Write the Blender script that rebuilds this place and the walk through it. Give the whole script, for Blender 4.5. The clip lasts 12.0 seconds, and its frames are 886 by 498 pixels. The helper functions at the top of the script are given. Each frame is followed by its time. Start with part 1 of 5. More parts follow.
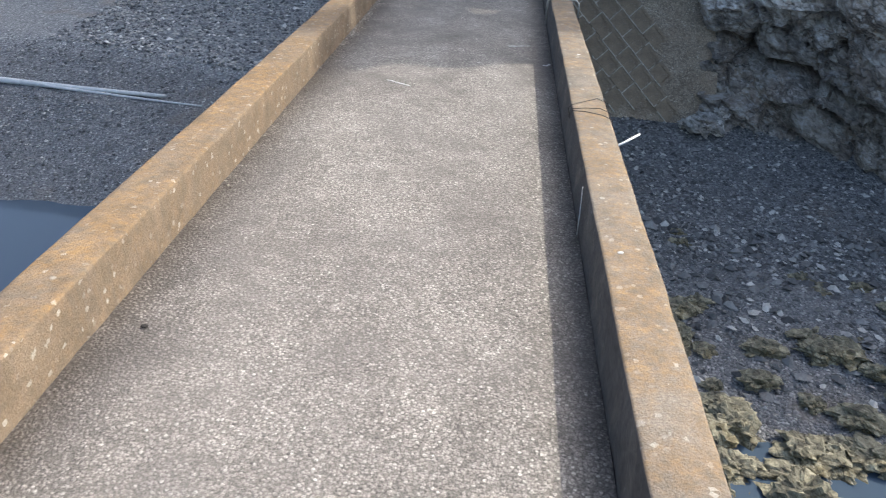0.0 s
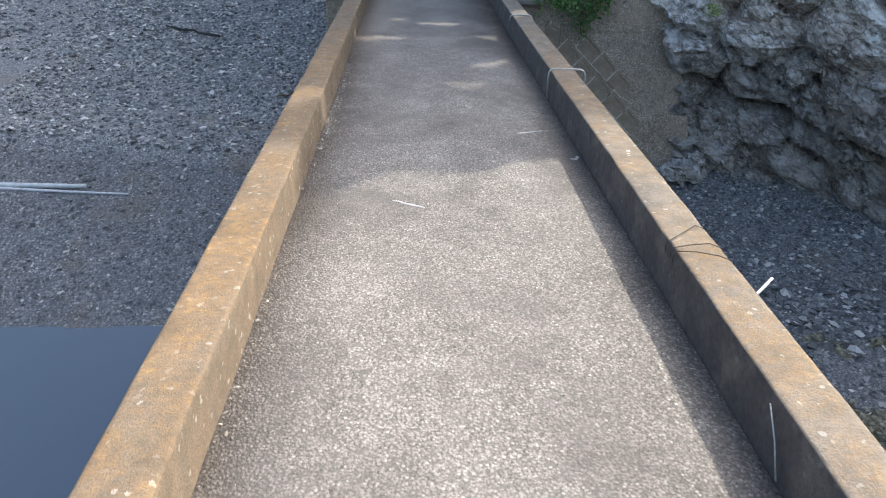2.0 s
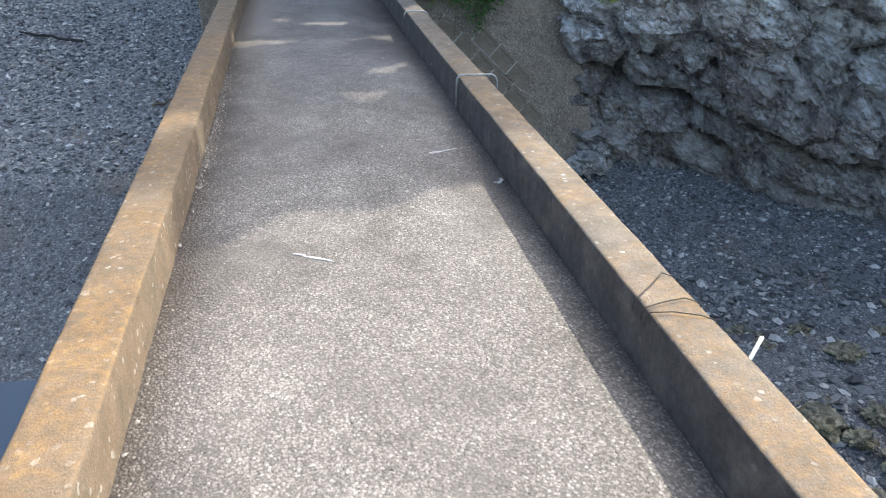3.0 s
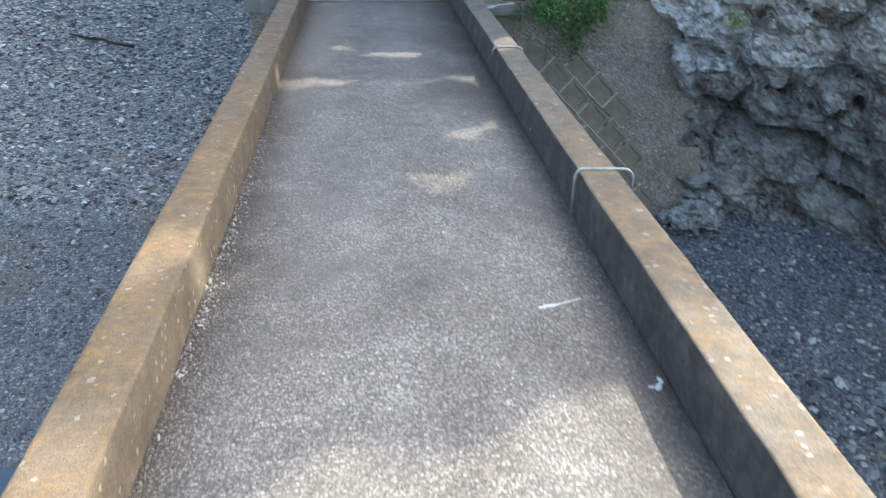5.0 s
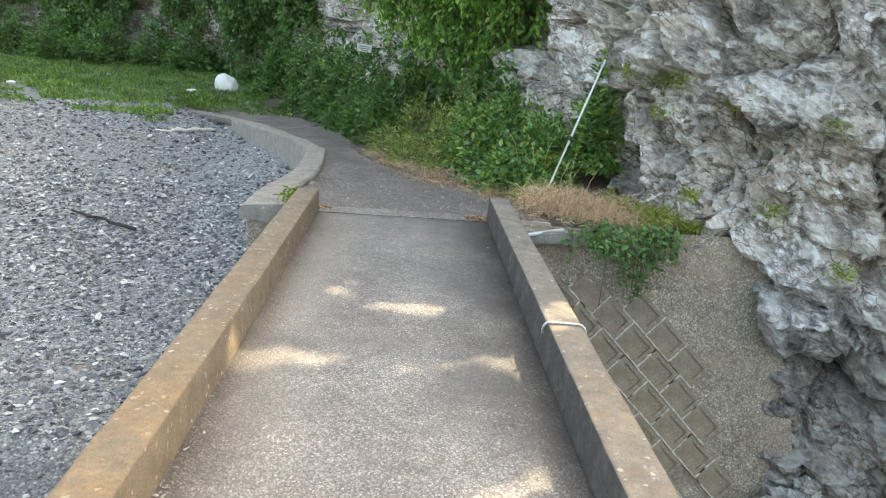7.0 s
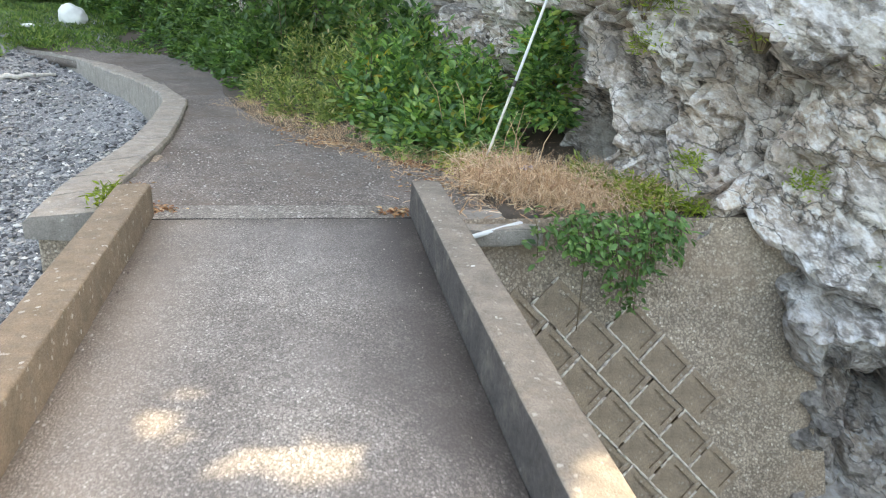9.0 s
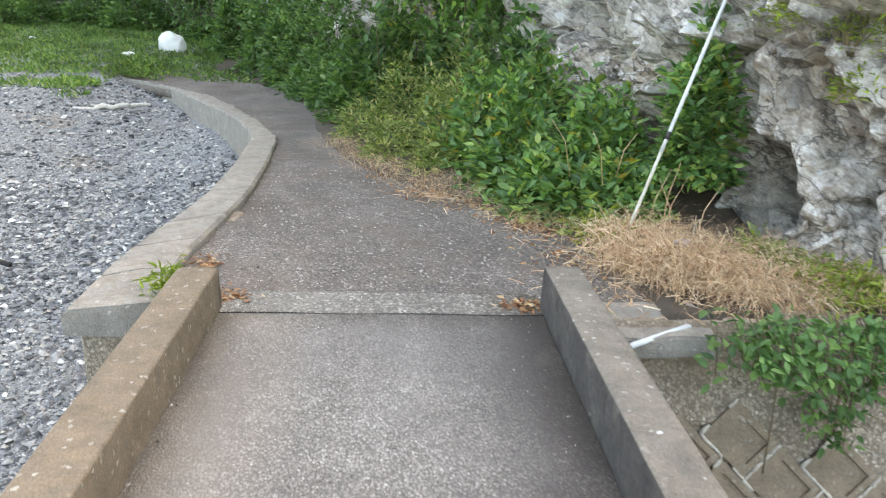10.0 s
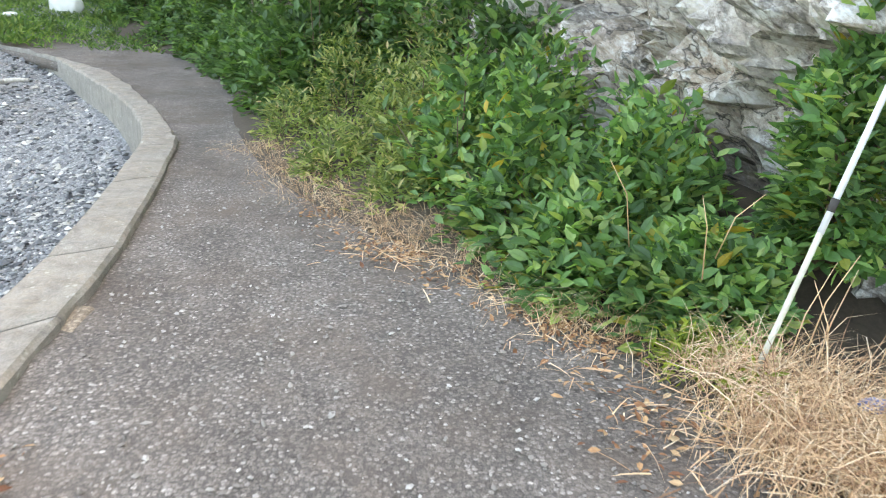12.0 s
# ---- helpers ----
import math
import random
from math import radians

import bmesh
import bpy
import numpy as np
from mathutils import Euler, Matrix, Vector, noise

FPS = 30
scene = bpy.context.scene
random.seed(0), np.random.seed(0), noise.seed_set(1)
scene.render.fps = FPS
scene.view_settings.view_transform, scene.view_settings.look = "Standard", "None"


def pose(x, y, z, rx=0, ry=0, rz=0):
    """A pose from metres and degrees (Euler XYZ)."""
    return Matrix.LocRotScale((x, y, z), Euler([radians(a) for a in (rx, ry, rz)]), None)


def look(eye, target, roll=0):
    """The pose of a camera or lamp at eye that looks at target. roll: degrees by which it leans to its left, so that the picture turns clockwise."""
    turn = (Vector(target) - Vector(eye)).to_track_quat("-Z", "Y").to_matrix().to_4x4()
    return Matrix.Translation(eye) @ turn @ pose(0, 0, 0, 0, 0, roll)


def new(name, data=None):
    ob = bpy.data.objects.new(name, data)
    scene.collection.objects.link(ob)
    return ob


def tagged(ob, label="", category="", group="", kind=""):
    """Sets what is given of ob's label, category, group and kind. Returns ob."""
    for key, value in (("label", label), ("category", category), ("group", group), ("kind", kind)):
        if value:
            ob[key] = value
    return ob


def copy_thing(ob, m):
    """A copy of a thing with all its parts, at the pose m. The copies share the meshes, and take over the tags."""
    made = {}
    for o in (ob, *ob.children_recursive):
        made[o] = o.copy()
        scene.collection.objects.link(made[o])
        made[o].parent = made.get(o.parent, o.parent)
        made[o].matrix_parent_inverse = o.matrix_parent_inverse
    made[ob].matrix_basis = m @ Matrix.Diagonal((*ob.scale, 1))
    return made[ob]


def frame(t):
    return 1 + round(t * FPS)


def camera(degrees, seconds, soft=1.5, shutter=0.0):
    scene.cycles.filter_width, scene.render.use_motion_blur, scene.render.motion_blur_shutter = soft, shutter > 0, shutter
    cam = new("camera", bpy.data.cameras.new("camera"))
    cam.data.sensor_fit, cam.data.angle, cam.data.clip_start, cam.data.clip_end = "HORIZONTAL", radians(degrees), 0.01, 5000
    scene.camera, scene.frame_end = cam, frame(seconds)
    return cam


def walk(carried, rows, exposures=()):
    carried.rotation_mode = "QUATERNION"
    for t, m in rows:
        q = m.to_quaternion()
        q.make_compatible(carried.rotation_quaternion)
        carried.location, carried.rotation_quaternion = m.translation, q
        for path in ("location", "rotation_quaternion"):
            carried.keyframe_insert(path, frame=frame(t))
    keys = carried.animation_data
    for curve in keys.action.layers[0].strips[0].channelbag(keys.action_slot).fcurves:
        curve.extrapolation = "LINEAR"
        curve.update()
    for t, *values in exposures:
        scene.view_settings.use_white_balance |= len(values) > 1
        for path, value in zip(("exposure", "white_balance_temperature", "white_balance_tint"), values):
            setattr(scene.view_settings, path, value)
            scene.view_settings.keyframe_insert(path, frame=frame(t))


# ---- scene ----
cam = camera(59.37, 12.0, soft=1.05, shutter=0.2)
PATH = [
    (0, (0.3674, -11.6781, 1.3319), (0.2179, -9.0403, -0.0894), 3.431),
    (0.5, (0.2808, -11.5274, 1.3034), (0.3123, -8.8826, -0.1121), 2.608),
    (1, (0.0172, -11.1325, 1.3229), (-0.3923, -8.5381, -0.1267), 1.435),
    (1.5, (-0.0789, -10.9010, 1.3515), (0.0262, -8.2508, -0.0505), 4.244),
    (2, (-0.1827, -10.5223, 1.3758), (-0.0720, -7.8211, 0.0753), 1.002),
    (2.5, (-0.2446, -10.2587, 1.3729), (0.2354, -7.5901, 0.0890), 2.587),
    (3, (-0.2012, -9.8879, 1.3601), (0.2885, -7.2470, 0.0237), 0.361),
    (3.2, (-0.2250, -9.7675, 1.3924), (0.2228, -7.1219, 0.0505), 0.539),
    (4.8, (-0.1256, -8.5681, 1.3840), (0.2669, -5.9486, -0.0247), 0.282),
    (5, (-0.1202, -8.3203, 1.3856), (0.1386, -5.6616, 0.0204), 0.796),
    (5.5, (-0.1197, -7.9131, 1.4205), (0.0459, -5.1489, 0.2665), 3.399),
    (6, (-0.0497, -7.4134, 1.4547), (0.0978, -4.5481, 0.5780), 4.419),
    (6.5, (-0.0281, -7.0126, 1.4623), (0.0537, -4.1123, 0.6997), 4.508),
    (6.7, (0.0105, -6.8327, 1.4623), (0.1726, -3.9313, 0.7168), 4.428),
    (8.3, (0.0619, -5.1019, 1.4460), (0.0482, -2.2735, 0.4460), 1.237),
    (8.5, (0.0651, -4.9129, 1.4094), (0.2102, -2.0921, 0.3983), 2.255),
    (9, (0.1147, -4.3345, 1.3903), (0.6358, -1.5599, 0.3756), 2.918),
    (9.5, (0.0594, -3.7833, 1.4117), (0.4790, -0.9854, 0.4140), 3.050),
    (10, (0.0434, -3.2247, 1.3976), (0.2333, -0.3864, 0.4449), 2.099),
    (10.5, (-0.0111, -2.6932, 1.4123), (0.0763, 0.1613, 0.4937), 2.073),
    (11, (-0.0285, -2.1467, 1.3829), (0.2009, 0.6918, 0.4395), 2.716),
    (11.5, (-0.0511, -1.6557, 1.3763), (0.2669, 1.1419, 0.3408), 5.036),
    (12, (-0.0347, -1.1140, 1.3463), (0.4071, 1.6527, 0.2740), 3.561),
]
# exposure follows the walk from sun into shade
walk(cam, [(t, look(e, a, r)) for t, e, a, r in PATH],
     exposures=[(0.0, 1.18, 6300, 6), (3.0, 1.5, 6300, 5), (5.0, 1.8, 6200, 1), (5.5, 2.12, 6550, 1), (6.0, 2.5, 7400, 3), (6.5, 2.6, 7900, 2), (8.5, 2.74, 8300, 6), (9.5, 3.0, 8500, 7), (10.5, 3.07, 8700, 6), (12.0, 3.33, 8600, 6)])

# ---- world and sun ----
SUN_WAY = Vector((0.74, 0.64, 1.0)).normalized()
world = bpy.data.worlds.new("world")
scene.world = world
world.use_nodes = True
wn = world.node_tree
sky = wn.nodes.new("ShaderNodeTexSky")
sky.sky_type = "NISHITA"
sky.sun_disc = False
sky.sun_elevation = math.asin(SUN_WAY.z)
sky.sun_rotation = math.atan2(SUN_WAY.x, SUN_WAY.y)
sky.dust_density = 5.0
wn.links.new(sky.outputs[0], wn.nodes["Background"].inputs[0])
wn.nodes["Background"].inputs[1].default_value = 0.15
sun = new("sun", bpy.data.lights.new("sun", "SUN"))
sun.data.energy = 1.65
sun.data.angle = radians(0.53)
sun.data.color = (1.0, 0.9, 0.77)
sun.matrix_world = look(SUN_WAY * 60, (0, 0, 0))

# ---- materials ----
def shader(name):
    m = bpy.data.materials.new(name)
    m.use_nodes = True
    return m, m.node_tree, m.node_tree.nodes["Principled BSDF"]


def node(t, kind, **values):
    n = t.nodes.new(kind)
    for k, v in values.items():
        if k in n.inputs:
            n.inputs[k].default_value = v
    return n


def coords(t, scale=(1, 1, 1), rot=(0, 0, 0)):
    c = t.nodes.new("ShaderNodeTexCoord")
    m = t.nodes.new("ShaderNodeMapping")
    m.inputs["Scale"].default_value = scale
    m.inputs["Rotation"].default_value = rot
    t.links.new(c.outputs["Object"], m.inputs["Vector"])
    return m.outputs[0]


def noise_tex(t, co, scale, detail=5.0, rough=0.6, distortion=0.0):
    n = node(t, "ShaderNodeTexNoise", Scale=scale, Detail=detail, Roughness=rough, Distortion=distortion)
    t.links.new(co, n.inputs["Vector"])
    return n.outputs["Fac"]


def voronoi(t, co, scale, feature="F1", rand=1.0):
    n = node(t, "ShaderNodeTexVoronoi", Scale=scale, Randomness=rand)
    n.feature = feature
    t.links.new(co, n.inputs["Vector"])
    return n


def ramp(t, fac, stops, mode="LINEAR"):
    r = t.nodes.new("ShaderNodeValToRGB")
    r.color_ramp.interpolation = mode
    e = r.color_ramp.elements
    while len(e) < len(stops):
        e.new(0.5)
    for i, (p, c) in enumerate(stops):
        e[i].position = p
        e[i].color = (c, c, c, 1) if isinstance(c, (int, float)) else (*c, 1)
    t.links.new(fac, r.inputs[0])
    return r.outputs[0]


def mix(t, fac, a, b, mode="MIX"):
    n = t.nodes.new("ShaderNodeMix")
    n.data_type = "RGBA"
    n.blend_type = mode
    for value, k in ((fac, 0), (a, 6), (b, 7)):
        if isinstance(value, (int, float)):
            n.inputs[k].default_value = value
        elif isinstance(value, tuple):
            n.inputs[k].default_value = (*value, 1)
        else:
            t.links.new(value, n.inputs[k])
    return n.outputs[2]


def finish(t, b, colour, height=None, strength=0.5, distance=0.01, rough=0.9):
    if isinstance(colour, tuple):
        b.inputs["Base Color"].default_value = (*colour, 1)
    else:
        t.links.new(colour, b.inputs["Base Color"])
    if isinstance(rough, (int, float)):
        b.inputs["Roughness"].default_value = rough
    else:
        t.links.new(rough, b.inputs["Roughness"])
    if height is not None:
        bump = node(t, "ShaderNodeBump", Strength=strength, Distance=distance)
        t.links.new(height, bump.inputs["Height"])
        t.links.new(bump.outputs[0], b.inputs["Normal"])


def aggregate(name, paste, light, dark, scale=95.0, stain=(0.2, 0.19, 0.18), spots=0.0, relief=0.7, side_tone=False):
    """Concrete worn down to its small stones."""
    m, t, b = shader(name)
    co = coords(t)
    v = voronoi(t, co, scale)
    cell = ramp(t, v.outputs["Color"], [(0.0, dark), (0.3, paste), (0.7, paste), (0.97, light)])
    grain = noise_tex(t, co, 170, 4, 0.75)
    big = noise_tex(t, co, 1.15, 7, 0.7)
    mid = noise_tex(t, co, 9.0, 5, 0.65)
    body = mix(t, ramp(t, v.outputs["Distance"], [(0.42, 0.0), (0.62, 1.0)]), cell, tuple(0.6 * c for c in paste))
    body = mix(t, 0.6, body, ramp(t, grain, [(0.35, 0.05), (0.65, 0.98)]), "OVERLAY")
    body = mix(t, ramp(t, big, [(0.46, 0.0), (0.66, 0.75)]), body, stain)
    broad = noise_tex(t, coords(t, (1.0, 0.55, 1.0)), 1.9, 4, 0.55, 0.6)
    body = mix(t, 0.3, body, ramp(t, mid, [(0.3, 0.25), (0.7, 0.75)]), "OVERLAY")
    body = mix(t, 0.38, body, ramp(t, broad, [(0.32, (0.22, 0.2, 0.18)), (0.68, (0.74, 0.73, 0.71))]), "OVERLAY")
    if side_tone:
        # near the far end: blotchy, darker along one side, paler brown along the other
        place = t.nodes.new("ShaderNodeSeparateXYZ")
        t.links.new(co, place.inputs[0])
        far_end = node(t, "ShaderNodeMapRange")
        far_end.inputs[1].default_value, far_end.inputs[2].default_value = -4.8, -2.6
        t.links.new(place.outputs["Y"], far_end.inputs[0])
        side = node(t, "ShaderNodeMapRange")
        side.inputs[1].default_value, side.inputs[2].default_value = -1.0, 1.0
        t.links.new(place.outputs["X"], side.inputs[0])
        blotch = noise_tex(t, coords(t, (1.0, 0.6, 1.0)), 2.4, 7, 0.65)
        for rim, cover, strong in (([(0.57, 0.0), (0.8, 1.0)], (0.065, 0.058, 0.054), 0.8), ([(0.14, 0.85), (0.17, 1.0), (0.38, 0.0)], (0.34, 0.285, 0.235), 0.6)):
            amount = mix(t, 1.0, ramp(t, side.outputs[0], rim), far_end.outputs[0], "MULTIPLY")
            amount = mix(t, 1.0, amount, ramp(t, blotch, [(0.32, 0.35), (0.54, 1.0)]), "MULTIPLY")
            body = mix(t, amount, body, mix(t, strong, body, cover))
    if spots:
        sv = voronoi(t, co, 14.0)
        body = mix(t, ramp(t, sv.outputs["Distance"], [(0.05, spots), (0.13, 0.0)]), body, (0.75, 0.73, 0.68))
    h = mix(t, 0.5, ramp(t, v.outputs["Distance"], [(0.1, 1.0), (0.7, 0.0)]), grain)
    finish(t, b, body, h, relief, 0.006, 0.92)
    return m


M_DECK = aggregate("deck_concrete", (0.28, 0.26, 0.24), (0.52, 0.495, 0.46), (0.07, 0.066, 0.062), 95, (0.15, 0.138, 0.13), side_tone=True)
M_PATH = aggregate("path_concrete", (0.21, 0.185, 0.165), (0.5, 0.46, 0.42), (0.05, 0.044, 0.038), 62, (0.14, 0.108, 0.085))
M_LIP = aggregate("lip_concrete", (0.29, 0.27, 0.24), (0.6, 0.58, 0.54), (0.08, 0.075, 0.07), 60, (0.14, 0.125, 0.11))


def lichen_concrete(name, orange, base=(0.34, 0.31, 0.27), side_dark=0.0, fade=None):
    m, t, b = shader(name)
    co = coords(t)
    g = t.nodes.new("ShaderNodeNewGeometry")
    sep = t.nodes.new("ShaderNodeSeparateXYZ")
    t.links.new(g.outputs["Normal"], sep.inputs[0])
    up = ramp(t, sep.outputs["Z"], [(0.2, 0.3), (0.75, 1.0)])
    patch = ramp(t, noise_tex(t, co, 2.6, 8, 0.75), [(0.38, 0.08), (0.58, 1.0)])
    fine = ramp(t, noise_tex(t, co, 34, 6, 0.7), [(0.3, 0.15), (0.7, 1.0)])
    amount = mix(t, 1.0, mix(t, 1.0, patch, fine, "MULTIPLY"), up, "MULTIPLY")
    amount = mix(t, 1.0, amount, (orange, orange, orange), "MULTIPLY")
    if fade:
        # the lichen thins out along the wall
        place = t.nodes.new("ShaderNodeSeparateXYZ")
        t.links.new(co, place.inputs[0])
        thin = node(t, "ShaderNodeMapRange")
        thin.inputs[1].default_value, thin.inputs[2].default_value, thin.inputs[3].default_value, thin.inputs[4].default_value = fade[0], fade[1], 1.0, 0.12
        t.links.new(place.outputs["Y"], thin.inputs[0])
        amount = mix(t, 1.0, amount, thin.outputs[0], "MULTIPLY")
    grain = noise_tex(t, co, 150, 4, 0.7)
    v = voronoi(t, co, 70)
    body = mix(t, ramp(t, grain, [(0.3, 0.0), (0.7, 1.0)]), tuple(0.62 * c for c in base), tuple(1.3 * c for c in base))
    body = mix(t, ramp(t, v.outputs["Color"], [(0.86, 0.0), (0.93, 0.6)]), body, (0.6, 0.58, 0.52))
    rust = mix(t, fine, (0.2, 0.115, 0.048), (0.42, 0.255, 0.1))
    body = mix(t, amount, body, rust)
    streak = noise_tex(t, coords(t, (9, 9, 0.9)), 2.2, 6, 0.7)
    body = mix(t, ramp(t, streak, [(0.52, 0.0), (0.75, 0.55)]), body, (0.17, 0.15, 0.13))
    if side_dark:
        # mottled darker colour on the upright faces
        side = ramp(t, sep.outputs["Z"], [(0.3, side_dark), (0.7, 0.0)])
        side_tone = mix(t, fine, (0.035, 0.031, 0.03), (0.095, 0.084, 0.078))
        body = mix(t, mix(t, 1.0, side, ramp(t, noise_tex(t, co, 5, 6, 0.7), [(0.25, 0.45), (0.5, 1.0)]), "MULTIPLY"), body, side_tone)
    white = voronoi(t, co, 7.0)
    body = mix(t, mix(t, 1.0, ramp(t, white.outputs["Distance"], [(0.035, 0.7), (0.08, 0.0)]), ramp(t, noise_tex(t, co, 2.9, 3), [(0.54, 0.0), (0.62, 1.0)]), "MULTIPLY"), body, (0.66, 0.64, 0.57))
    body = mix(t, 0.55, body, ramp(t, noise_tex(t, co, 8, 8, 0.75), [(0.3, 0.2), (0.7, 0.76)]), "OVERLAY")
    h = mix(t, 0.5, grain, noise_tex(t, co, 22, 6, 0.7))
    finish(t, b, body, h, 0.75, 0.012, 0.93)
    return m


M_PARAPET = lichen_concrete("lichen_concrete", 1.0, (0.225, 0.175, 0.125), 0.0, (-4.6, -1.6))
M_PARAPET_R = lichen_concrete("lichen_concrete_dark_sides", 0.75, (0.235, 0.205, 0.17), 0.95, (-5.5, -2.2))
M_KERB = lichen_concrete("kerb_concrete", 0.26, (0.33, 0.305, 0.27))
M_BLOCK = lichen_concrete("block_concrete", 0.14, (0.29, 0.225, 0.16))
M_WALL = aggregate("wall_concrete", (0.4, 0.33, 0.255), (0.66, 0.59, 0.49), (0.17, 0.135, 0.1), 58, (0.27, 0.2, 0.14), 0.3, 1.0)


def rock_material(name, dark, mid_tone, pale, brown, whiteness=0.5, dark_range=None):
    m, t, b = shader(name)
    co = coords(t, (1, 1, 1), (0.4, 0.5, 0.3))
    # the beds dip along the face: turned first, squeezed across the beds after
    slant_map = node(t, "ShaderNodeMapping", Scale=(0.75, 0.75, 1.45))
    t.links.new(coords(t, (1, 1, 1), tuple(Vector((0.42, -0.29, 0.85)).rotation_difference(Vector((0, 0, 1))).to_euler())), slant_map.inputs["Vector"])
    slant = slant_map.outputs[0]
    big = noise_tex(t, co, 0.9, 6, 0.6)
    mid = noise_tex(t, slant, 3.0, 10, 0.68)
    chips = noise_tex(t, slant, 14.0, 8, 0.74)
    fine = noise_tex(t, co, 55, 5, 0.75)
    body = mix(t, ramp(t, mid, [(0.36, 0.0), (0.56, 1.0)]), dark, mid_tone)
    body = mix(t, ramp(t, big, [(0.48, 0.0), (0.6, 0.85)]), body, brown)
    body = mix(t, mix(t, 1.0, ramp(t, chips, [(0.47, 0.0), (0.66, 1.0)]), ramp(t, noise_tex(t, co, 1.7, 5, 0.6), [(0.36, 0.1), (0.6, whiteness * 1.7)]), "MULTIPLY"), body, pale)
    body = mix(t, ramp(t, chips, [(0.34, 0.85), (0.43, 0.0)]), body, tuple(0.5 * c for c in dark))
    body = mix(t, ramp(t, fine, [(0.65, 0.0), (0.72, 0.4)]), body, pale)
    body = mix(t, 0.3, body, ramp(t, fine, [(0.3, 0.2), (0.65, 0.8)]), "OVERLAY")
    # broken blocks, each with its own tone, and dark cracks between some of them
    bent = t.nodes.new("ShaderNodeVectorMath")
    bent.operation = "ADD"
    wobble = node(t, "ShaderNodeTexNoise", Scale=6.0, Detail=4.0)
    t.links.new(slant, wobble.inputs["Vector"])
    t.links.new(mix(t, 0.45, (0.0, 0.0, 0.0), wobble.outputs["Color"]), bent.inputs[1])
    t.links.new(slant, bent.inputs[0])
    block = voronoi(t, bent.outputs[0], 3.4)
    edge_ = voronoi(t, bent.outputs[0], 3.4, "DISTANCE_TO_EDGE")
    shard = voronoi(t, bent.outputs[0], 9.5)
    body = mix(t, 0.6, body, ramp(t, block.outputs["Color"], [(0.15, 0.3), (0.85, 0.75)]), "OVERLAY")
    body = mix(t, 0.4, body, ramp(t, shard.outputs["Color"], [(0.15, 0.2), (0.85, 0.82)]), "OVERLAY")
    crack_ = mix(t, 1.0, ramp(t, edge_.outputs["Distance"], [(0.0, 0.9), (0.045, 0.0)]), ramp(t, big, [(0.4, 0.0), (0.55, 1.0)]), "MULTIPLY")
    body = mix(t, crack_, body, tuple(0.4 * c for c in dark))
    if dark_range:
        # darker towards the foot, with a ragged upper edge
        place = t.nodes.new("ShaderNodeSeparateXYZ")
        t.links.new(coords(t), place.inputs[0])
        level = node(t, "ShaderNodeMath")
        level.operation = "ADD"
        t.links.new(place.outputs["Z"], level.inputs[0])
        t.links.new(ramp(t, noise_tex(t, co, 1.2, 6, 0.65), [(0.2, 0.0), (0.8, 1.0)]), level.inputs[1])
        foot_dark = node(t, "ShaderNodeMapRange")
        foot_dark.inputs[1].default_value, foot_dark.inputs[2].default_value, foot_dark.inputs[3].default_value, foot_dark.inputs[4].default_value = dark_range[0], dark_range[1], 0.56, 0.0
        t.links.new(level.outputs[0], foot_dark.inputs[0])
        body = mix(t, foot_dark.outputs[0], body, mix(t, 0.85, body, (0.055, 0.052, 0.05)))
    h = mix(t, 0.4, mid, chips)
    h = mix(t, 0.35, h, ramp(t, shard.outputs["Distance"], [(0.0, 1.0), (0.8, 0.0)]))
    h = mix(t, 0.35, h, ramp(t, block.outputs["Color"], [(0.0, 0.0), (1.0, 1.0)]))
    finish(t, b, body, h, 1.0, 0.075, 0.82)
    return m


M_CLIFF = rock_material("cliff_rock", (0.165, 0.147, 0.13), (0.56, 0.508, 0.45), (0.88, 0.855, 0.82), (0.36, 0.285, 0.225), 0.6, (-0.9, 0.55))
M_BOULDER = rock_material("boulder_rock", (0.24, 0.235, 0.225), (0.42, 0.41, 0.39), (0.62, 0.61, 0.59), (0.38, 0.34, 0.3), 0.35)
M_STREAM = rock_material("stream_rock", (0.07, 0.064, 0.048), (0.25, 0.23, 0.16), (0.52, 0.49, 0.36), (0.17, 0.14, 0.075), 0.45)


